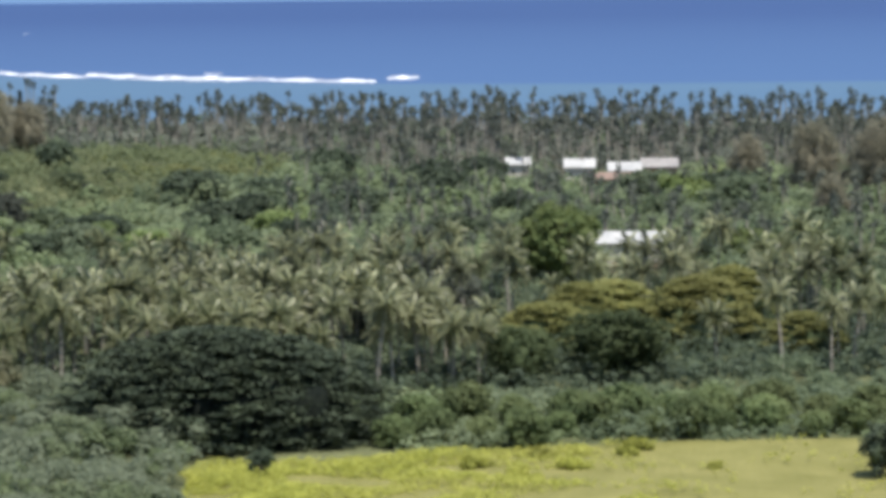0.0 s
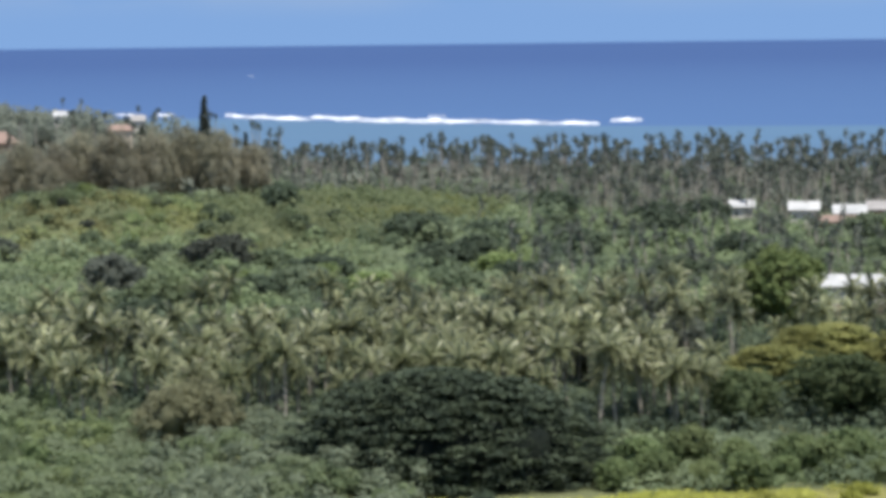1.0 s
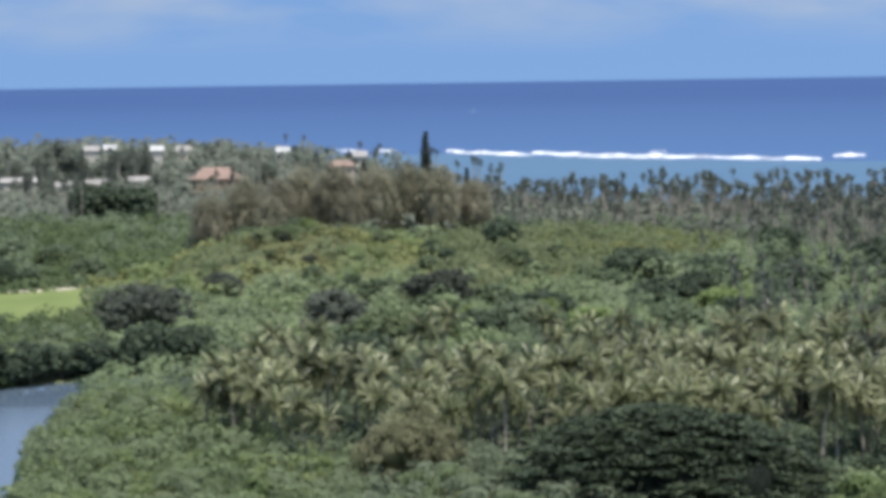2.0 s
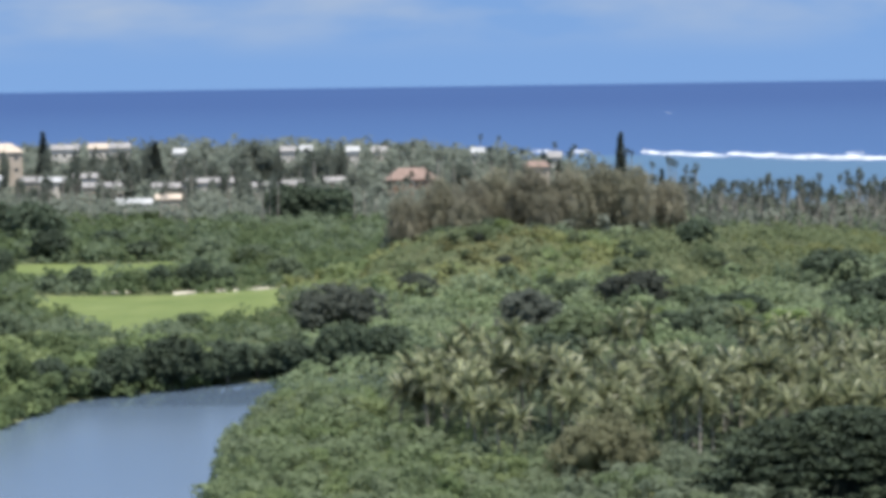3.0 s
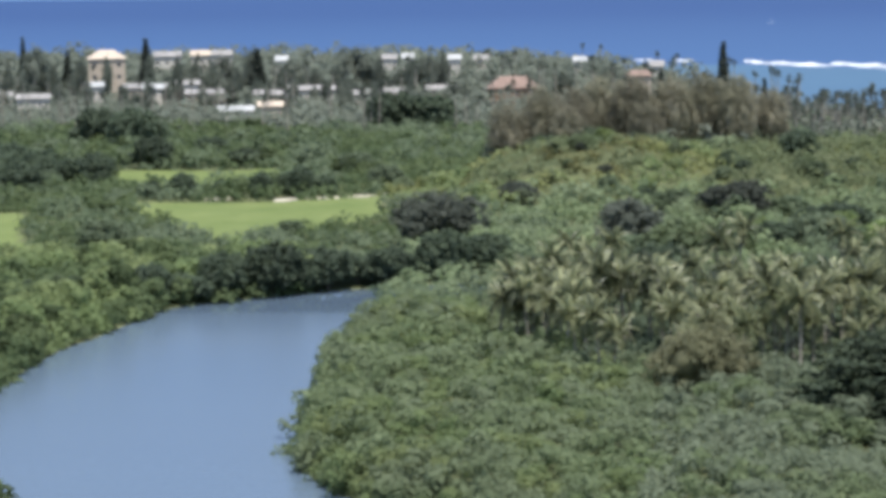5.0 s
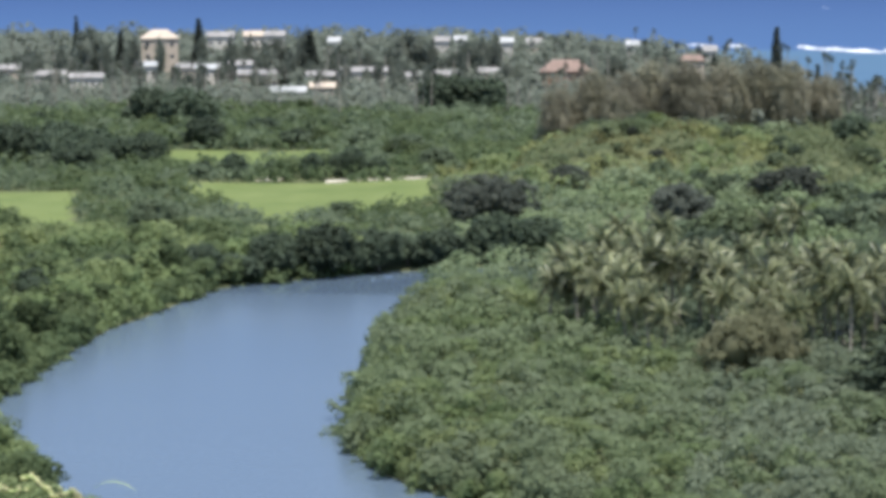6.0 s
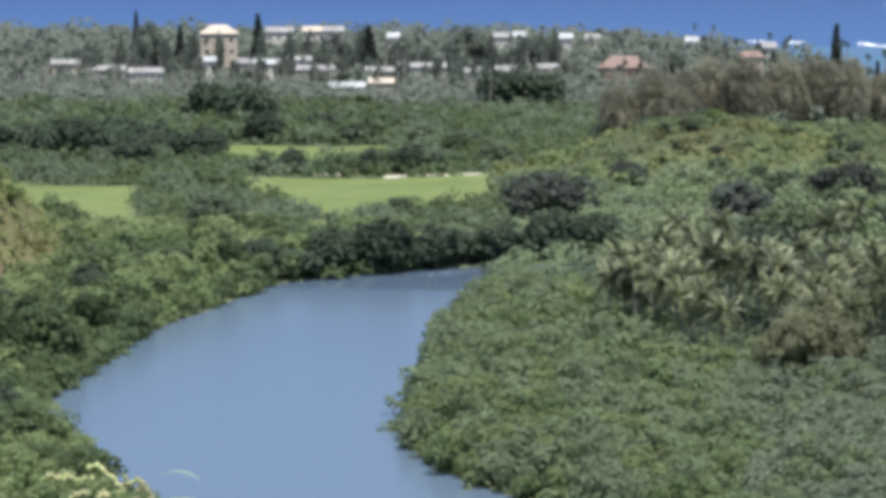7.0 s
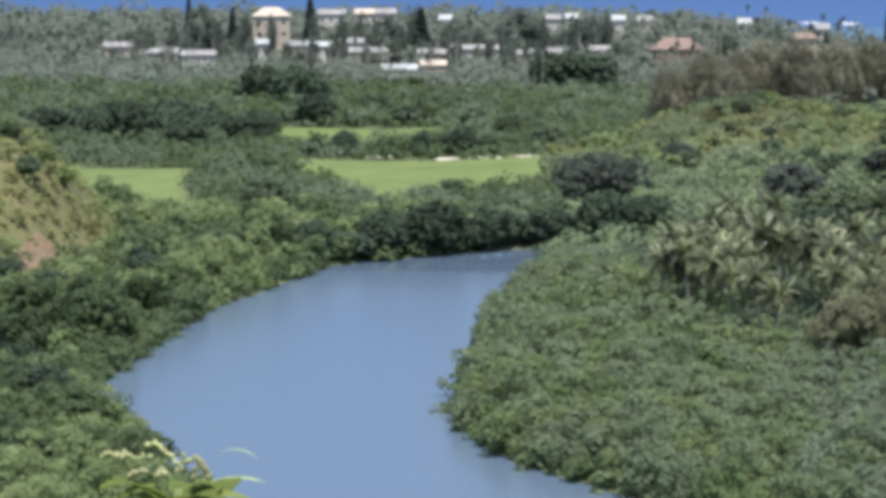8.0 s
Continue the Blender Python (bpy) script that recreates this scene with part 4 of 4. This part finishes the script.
def far_palms(name, at, seed, label):
    """Many distant palms: bent trunks and short bushy heads."""
    r = np.random.default_rng(seed)
    out, slot = [], []
    for x, y, h in at:
        z = float(ground_z(x, y))
        lx, ly_ = r.normal(0, 0.8, 2)
        tr = tube([(x, y, z - 0.3), (x + lx * 0.4, y + ly_ * 0.4, z + h * 0.55), (x + lx, y + ly_, z + h)], [0.28, 0.22, 0.16], 4)
        out.append(tr)
        slot += [1] * len(tr[1])
        n = 26
        d = unit(r.normal(0, 1, (n, 3))) * [0.8, 0.8, 1.15]
        at_ = np.array([x + lx, y + ly_, z + h]) + d * r.uniform(0.3, 1.55, (n, 1))
        lv = leaves(r, at_, np.cross(d, r.normal(0, 1, (n, 3))), 1.15, 0.4, 0.42)
        out.append(lv)
        slot += [0] * n
    return tagged(new(name, mesh_from(name, *join(*out), [M_HAZED_PALM, M_PALMBARK], False, slot)), label, "palm trees", kind="stuff")


at = []
while len(at) < 1450:
    y = rng.uniform(735, 985)
    x = rng.uniform(0.0, 0.37) * y
    if y > coast(x) - 32 or (x < 25 and y < 850) or np.hypot((x - 42 - 0.2 * (y - 745)) / 44, (y - 745) / 92) < 1:
        continue
    at.append((x, y, rng.uniform(6.5, 17)))
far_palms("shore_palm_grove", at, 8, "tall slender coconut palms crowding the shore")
at = []
while len(at) < 230:
    y = rng.uniform(960, 1380)
    x = rng.uniform(-0.33, 0.03) * y
    if y > coast(x) - 40:
        continue
    at.append((x, y, rng.uniform(11, 18)))
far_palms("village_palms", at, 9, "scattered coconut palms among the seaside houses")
at = [(rng.uniform(62, 216), rng.uniform(535, 690), rng.uniform(7, 11)) for k in range(190)]
far_palms("inland_palms", at, 10, "shorter coconut palms among the woodland")


# ---- meadow: tufted ridges ----
r = np.random.default_rng(17)
N_TUFT = 60000
mx, my = r.uniform(20, 170, N_TUFT), 270 + 92 * r.random(N_TUFT)
ridge = 0.8 * np.sin(my * 0.36 + 2.6 * np.sin(mx * 0.09) + 0.8 * np.sin(mx * 0.33)) + 0.9 * np.sin(mx * 0.27 + 1.4 * np.sin(my * 0.21)) + r.normal(0, 0.25, N_TUFT)
lush = np.clip(1.25 - (mx - 22) / 46, 0.0, 1)     # thick to one side, thinning into plain pasture
ok = inside(MEADOW, mx, my) & ((ridge > 0.1 - 0.7 * lush) & (r.random(N_TUFT) < 0.03 + 0.97 * lush) | (my > 342) & (mx < 72) & (r.random(N_TUFT) < 0.6))
mx, my = mx[ok], my[ok]
mc = np.stack([mx, my, ground_z(mx, my) + 0.15 + 0.55 * np.clip(ridge[ok], 0, 1)], -1)
v, f = clumps(r, mc, r.uniform(0.35, 0.8, len(mc)), 12, 0.26, 0.7, True, 0.3)
tagged(new("meadow_tufts", mesh_from("meadow_tufts", v, f, M_TUFT)), "bright yellow-green tufts of tall meadow grass", "grass", kind="stuff")
MOUNDS = [(84, 330), (68, 334), (76, 341), (62, 326), (57, 338), (66, 343), (71, 344), (78, 344), (61, 331)]
plant(tree("grass_mound", 30, 1.1, 2.2, 1.7, -0.4, 80, 16, 0.4, 0.24, M_TUFT, "low rounded hummock of straw-yellow grass", "grass clump", 5, "grass clumps in the meadow", 0.05), [(x, y, 0.7 + 0.5 * ((k * 37) % 10) / 10) for k, (x, y) in enumerate(MOUNDS)])
plant(tree("lone_shrub", 31, 3.2, 1.8, 1.6, 0.8, 40, 12, 0.55, 0.4, M_DARK, "small dark crooked shrub at the meadow edge", "shrub", 4, trunk=0.16), [(31.5, 334, 1.0)])
plant(tree("dark_shrub", 32, 7.5, 4.0, 3.5, 0.0, 150, 16, 0.8, 0.5, M_RAIN, "dark glossy leaved tree at the far end of the meadow", lobes=6), [(101.5, 322, 0.8)])


# ---- pale tracks by the pastures ----
r = np.random.default_rng(19)


def track(line, half):
    line = np.array(line, float)
    n = 12
    t_ = np.linspace(0, len(line) - 1, n)
    x, y = np.interp(t_, np.arange(len(line)), line[:, 0]), np.interp(t_, np.arange(len(line)), line[:, 1])
    w = half * r.uniform(0.6, 1.3, n)
    rows_ = [np.stack([x, y + k * w, ground_z(x, y + k * w) + h], -1) for k, h in ((-1, 0.02), (0, 0.3), (1, 0.02))]
    i = np.arange(3 * n).reshape(3, n)
    f = np.stack([i[:-1, :-1], i[:-1, 1:], i[1:, 1:], i[1:, :-1]], -1).reshape(-1, 4)
    tagged(new("track", mesh_from("track", np.concatenate(rows_), f, M_SAND, True)), "pale sandy track along the pasture", "track", kind="structure")


track([(-108, 717), (-95, 721), (-81, 724)], 2.2)
track([(-126, 722), (-118, 722)], 1.6)
track([(-190, 905), (-181, 903)], 2.0)


# ---- houses ----
def box(x0, x1, y0, y1, z0, z1):
    bm = bmesh.new()
    bmesh.ops.create_cube(bm, size=1, matrix=Matrix.LocRotScale(((x0 + x1) / 2, (y0 + y1) / 2, (z0 + z1) / 2), None, (x1 - x0, y1 - y0, z1 - z0)))
    return bm


def roof_bm(w, d, z, rise, over=0.6, hip=0.0, thick=0.2):
    """A pitched roof with eaves; hip: how far the ridge ends stand in."""
    bm = bmesh.new()
    a, b, k = w / 2 + over, d / 2 + over, w / 2 + over - hip
    low = [(-a, -b), (a, -b), (a, b), (-a, b)]
    v0 = [bm.verts.new((x, y, z - thick)) for x, y in low]
    v1 = [bm.verts.new((x, y, z)) for x, y in low]
    r0, r1 = bm.verts.new((-k, 0, z + rise)), bm.verts.new((k, 0, z + rise))
    bm.faces.new(v0[::-1])
    for i in range(4):
        j = (i + 1) % 4
        bm.faces.new((v0[i], v0[j], v1[j], v1[i]))
    bm.faces.new((v1[0], v1[1], r1, r0))
    bm.faces.new((v1[2], v1[3], r0, r1))
    bm.faces.new((v1[1], v1[2], r1))
    bm.faces.new((v1[3], v1[0], r0))
    return bm


def house(x, y, w, d, h, rise, wall_mat, roof_mat, label, turn=0.0, storeys=1, bays=4, hip=0.0, name="house"):
    ob = new(name)
    part("wall", box(-w / 2, w / 2, -d / 2, d / 2, -0.6, h), wall_mat, ob)
    part("roof", roof_bm(w, d, h + 0.1, rise, hip=hip), roof_mat, ob)
    for s in range(storeys):
        for b in range(bays):
            cx, cz = -w / 2 + w * (b + 0.5) / bays, (s + 0.5) * h / storeys
            hw, hh = w / bays * 0.16, h / storeys * 0.17
            if b == 1 and s == 0:
                part("door", box(cx - 0.55, cx + 0.55, -d / 2 - 0.06, -d / 2 + 0.02, 0.0, 2.1), M_BROWNWALL, ob)
                continue
            wd = part("window", box(cx - hw, cx + hw, -d / 2 - 0.05, -d / 2 + 0.02, cz - hh, cz + hh), M_WHITEROOF, ob)
            part("pane", box(cx - hw * 0.85, cx + hw * 0.85, -d / 2 - 0.07, -d / 2 - 0.055, cz - hh * 0.82, cz + hh * 0.82), M_PANE, wd)
    ob.matrix_basis = pose(x, y, float(ground_z(x, y)), 0, 0, turn)
    return tagged(ob, label, "house", "houses of the village" if name == "house" else "")


house(119.5, 547, 5.8, 7, 5.6, 1.9, M_WALL, M_WHITEROOF, "low house with a bright white metal roof amid palms", -12, 1, 3)
house(127.5, 546, 7.2, 7, 5.4, 2.0, M_WALL, M_WHITEROOF, "low house with a bright white metal roof amid palms", -12, 1, 3)
house(152, 737, 7, 7, 6.6, 2.0, M_WALL, M_WHITEROOF, "small white-roofed house before the palm shore", -10, 2, 3)
house(163, 734, 7.5, 7, 5.8, 2.0, M_BROWNWALL, M_WHITEROOF, "brown-walled house with a pale roof before the palm shore", -10, 1, 3)
house(173, 738, 8.5, 7, 6.2, 2.0, M_BROWNWALL, M_GREYROOF, "brown-walled house with a grey roof before the palm shore", -10, 1, 3)
house(157, 724, 9, 6, 4.8, 1.4, M_BROWNWALL, M_REDROOF, "low brown house with a reddish roof", -10, 1, 3)
house(138.5, 750, 5.5, 6, 6.8, 1.7, M_WALL, M_WHITEROOF, "small white-roofed house before the palm shore", -8, 2, 2)
ROW = [(-170, 1040, 12, 6.0, M_WALL, M_WHITEROOF, 8), (-161, 1062, 8.5, 6.4, M_TANWALL, M_TANWALL, 8), (-220, 1150, 9, 9.6, M_WALL, M_WHITEROOF, 10),
       (-244, 1150, 6.5, 10.4, M_WALL, M_WHITEROOF, 10), (-200, 1150, 16, 7.0, M_TANWALL, M_GREYROOF, 9), (-174, 1152, 13, 6.9, M_WALL, M_GREYROOF, 8),
       (-158.5, 1150, 18.5, 8.4, M_WALL, M_GREYROOF, 8), (-140, 1150, 10.5, 6.2, M_WALL, M_GREYROOF, 7), (-129, 1170, 10.5, 6.4, M_TANWALL, M_GREYROOF, 7),
       (-257, 1100, 12, 8.2, M_WALL, M_GREYROOF, 12), (-110, 1185, 12, 6.6, M_TANWALL, M_GREYROOF, 7), (-282, 1140, 14, 7.4, M_WALL, M_GREYROOF, 12),
       (-306, 1175, 14, 8.0, M_TANWALL, M_GREYROOF, 12), (-232, 1168, 8, 8.8, M_TANWALL, M_GREYROOF, 10), (-212, 1178, 9, 9.4, M_WALL, M_GREYROOF, 10)]
WORDS = {M_WHITEROOF: "bright white metal", M_GREYROOF: "pale grey", M_TANWALL: "sand-coloured"}
for x, y, w, h, wm, rm, turn in ROW:
    house(x, y, w, 8, h, 1.7, wm, rm, f"{'long' if w > 11 else 'small'} {'cream' if wm is M_WALL else 'tan'} house with a {WORDS[rm]} roof", turn, 2 if h > 7.5 else 1, 3 if w < 11 else 5)
house(-79, 1150, 19, 12, 8.6, 4.2, M_BROWNWALL, M_REDROOF, "large house with a terracotta hipped roof above the trees", 4, 2, 6, 5, "hotel_wing")
house(-250.5, 1205, 15, 14, 19.5, 3.4, M_TANWALL, M_TANWALL, "tall tan hotel block with a pale roof", 12, 4, 3, 5, "hotel")
house(-30, 1145, 9, 8, 13.0, 2.0, M_TANWALL, M_REDROOF, "tan building with a reddish roof among the palms", 2, 3, 3, 2, "hotel_wing")
for x, y, w, h, rm in [(-252, 1350, 12, 15.5, M_GREYROOF), (-236, 1352, 10, 15.8, M_TANWALL), (-226, 1346, 9, 16.2, M_GREYROOF), (-196, 1330, 5, 13.5, M_WHITEROOF), (-147, 1330, 6, 14.2, M_GREYROOF),
                       (-139, 1332, 5, 14.4, M_WHITEROOF), (-115, 1300, 5, 14.6, M_WHITEROOF), (-104, 1310, 6, 13.8, M_GREYROOF), (-60, 1300, 5, 13.5, M_WHITEROOF), (-25, 1230, 5, 13.5, M_GREYROOF)]:
    house(x, y, w, 9, h, 2.2, M_WALL, rm, "pale seaside building between the treetops", 5, 3, 3, 0, "seaside_building")


# ---- the flowering shrub at the lookout's edge ----
def spray(points, r0, r1, seg=6):
    return tube(points, np.linspace(r0, r1, len(points)), seg)


def blade(rng, base, tip, sag, width, n=7):
    """One long leaf, bent along its length, folded at the midrib."""
    base, tip = np.array(base, float), np.array(tip, float)
    s = np.linspace(0, 1, n)
    c = base + (tip - base) * s[:, None] + np.array([0, 0, 1.0]) * (sag * 4 * s * (1 - s))[:, None]
    d = unit(np.gradient(c, axis=0))
    side = unit(np.cross(d, np.array([0, 0, 1.0])))
    w = (width * np.sin(math.pi * (0.06 + 0.92 * s)) ** 0.8)[:, None]
    v = np.concatenate([c - side * w + [0, 0, 0.15 * width], c, c + side * w + [0, 0, 0.15 * width]])
    i = np.arange(3 * n).reshape(3, n)
    f = np.stack([i[:-1, :-1], i[:-1, 1:], i[1:, 1:], i[1:, :-1]], -1).reshape(-1, 4)
    return v, f


r = np.random.default_rng(77)
shrub = tagged(new("flowering_shrub"), "yellow-green leafy shrub with curling pale flower sprays", "shrub")
SX, SY, SZ = -0.992, 4.0, 59.217       # about the heart of its top
root = (SX, SY + 0.1, 58.3)
part_mesh("stem", mesh_from("stem", *join(spray([root, (SX, SY, 58.8), (SX, SY, SZ - 0.02)], 0.02, 0.008), spray([root, (SX + 0.05, SY, 58.9), (SX + 0.03, SY, SZ - 0.05)], 0.015, 0.006)), M_STALK, True), shrub)
for k in range(24):
    a = k * 2.4
    rad = 0.05 + 0.07 * r.random()
    b = (SX + r.uniform(-0.02, 0.02), SY + r.uniform(-0.05, 0.05), SZ - 0.05 - 0.05 * r.random())
    tp = (SX + math.cos(a) * rad, SY + math.sin(a) * rad, SZ - 0.014 - 0.08 * r.random())
    part_mesh("leaf", mesh_from("leaf", *blade(r, b, tp, 0.02, 0.03), M_SHRUB, True), shrub)
CURLS = [
    [(-0.1092, 0.0193), (-0.0977, 0.0268), (-0.0872, 0.0198), (-0.074, 0.0258), (-0.0611, 0.0188), (-0.0342, 0.0242)],
    [(-0.0454, 0.0393), (-0.0307, 0.0412), (-0.0155, 0.0287), (-0.0011, 0.0146), (0.0134, 0.0036)],
    [(0.0064, 0.0292), (0.0136, 0.0181), (0.029, 0.0225), (0.0321, 0.0113), (0.0231, -0.0001), (0.0286, -0.0113)],
    [(0.0464, -0.0108), (0.0433, 0.0027), (0.0378, 0.0106), (0.029, 0.0201)],
    [(-0.0722, -0.0096), (-0.0598, -0.0013), (-0.0508, 0.0021), (-0.0444, -0.0025)],
    [(-0.0298, -0.007), (-0.0215, 0.0012), (-0.0151, -0.0002)],
]
for line in CURLS:
    pts = [(SX + x, SY, SZ + z) for x, z in line]
    st = part_mesh("flower_stalk", mesh_from("flower_stalk", *spray(pts, 0.003, 0.0022), M_STALK, True), shrub)
    beads = []
    for k in range(26):
        q = (0.1 + 0.88 * k / 26) * (len(pts) - 1)
        i = min(len(pts) - 2, int(q))
        p = np.array(pts[i]) + (np.array(pts[i + 1]) - np.array(pts[i])) * (q - i)
        beads.append(ball(r, p + r.normal(0, 0.0022, 3), (0.0036, 0.0036, 0.0032), 3, 5))
    part_mesh("blossom", mesh_from("blossom", *join(*beads), M_BLOSSOM, True), st, "tiny cream flowers along the curl")
for (x0, z0), (x1, z1), sag, w in [((0.0121, -0.0102), (0.0747, -0.0155), 0.011, 0.0035), ((-0.0012, -0.0526), (0.0836, -0.0506), 0.007, 0.008)]:
    part_mesh("long_leaf", mesh_from("long_leaf", *blade(r, (SX + x0, SY + 0.2, SZ + z0), (SX + x1, SY + 0.2, SZ + z1), sag, w, 10), M_STALK, True), shrub, "slender arching pale green leaf")
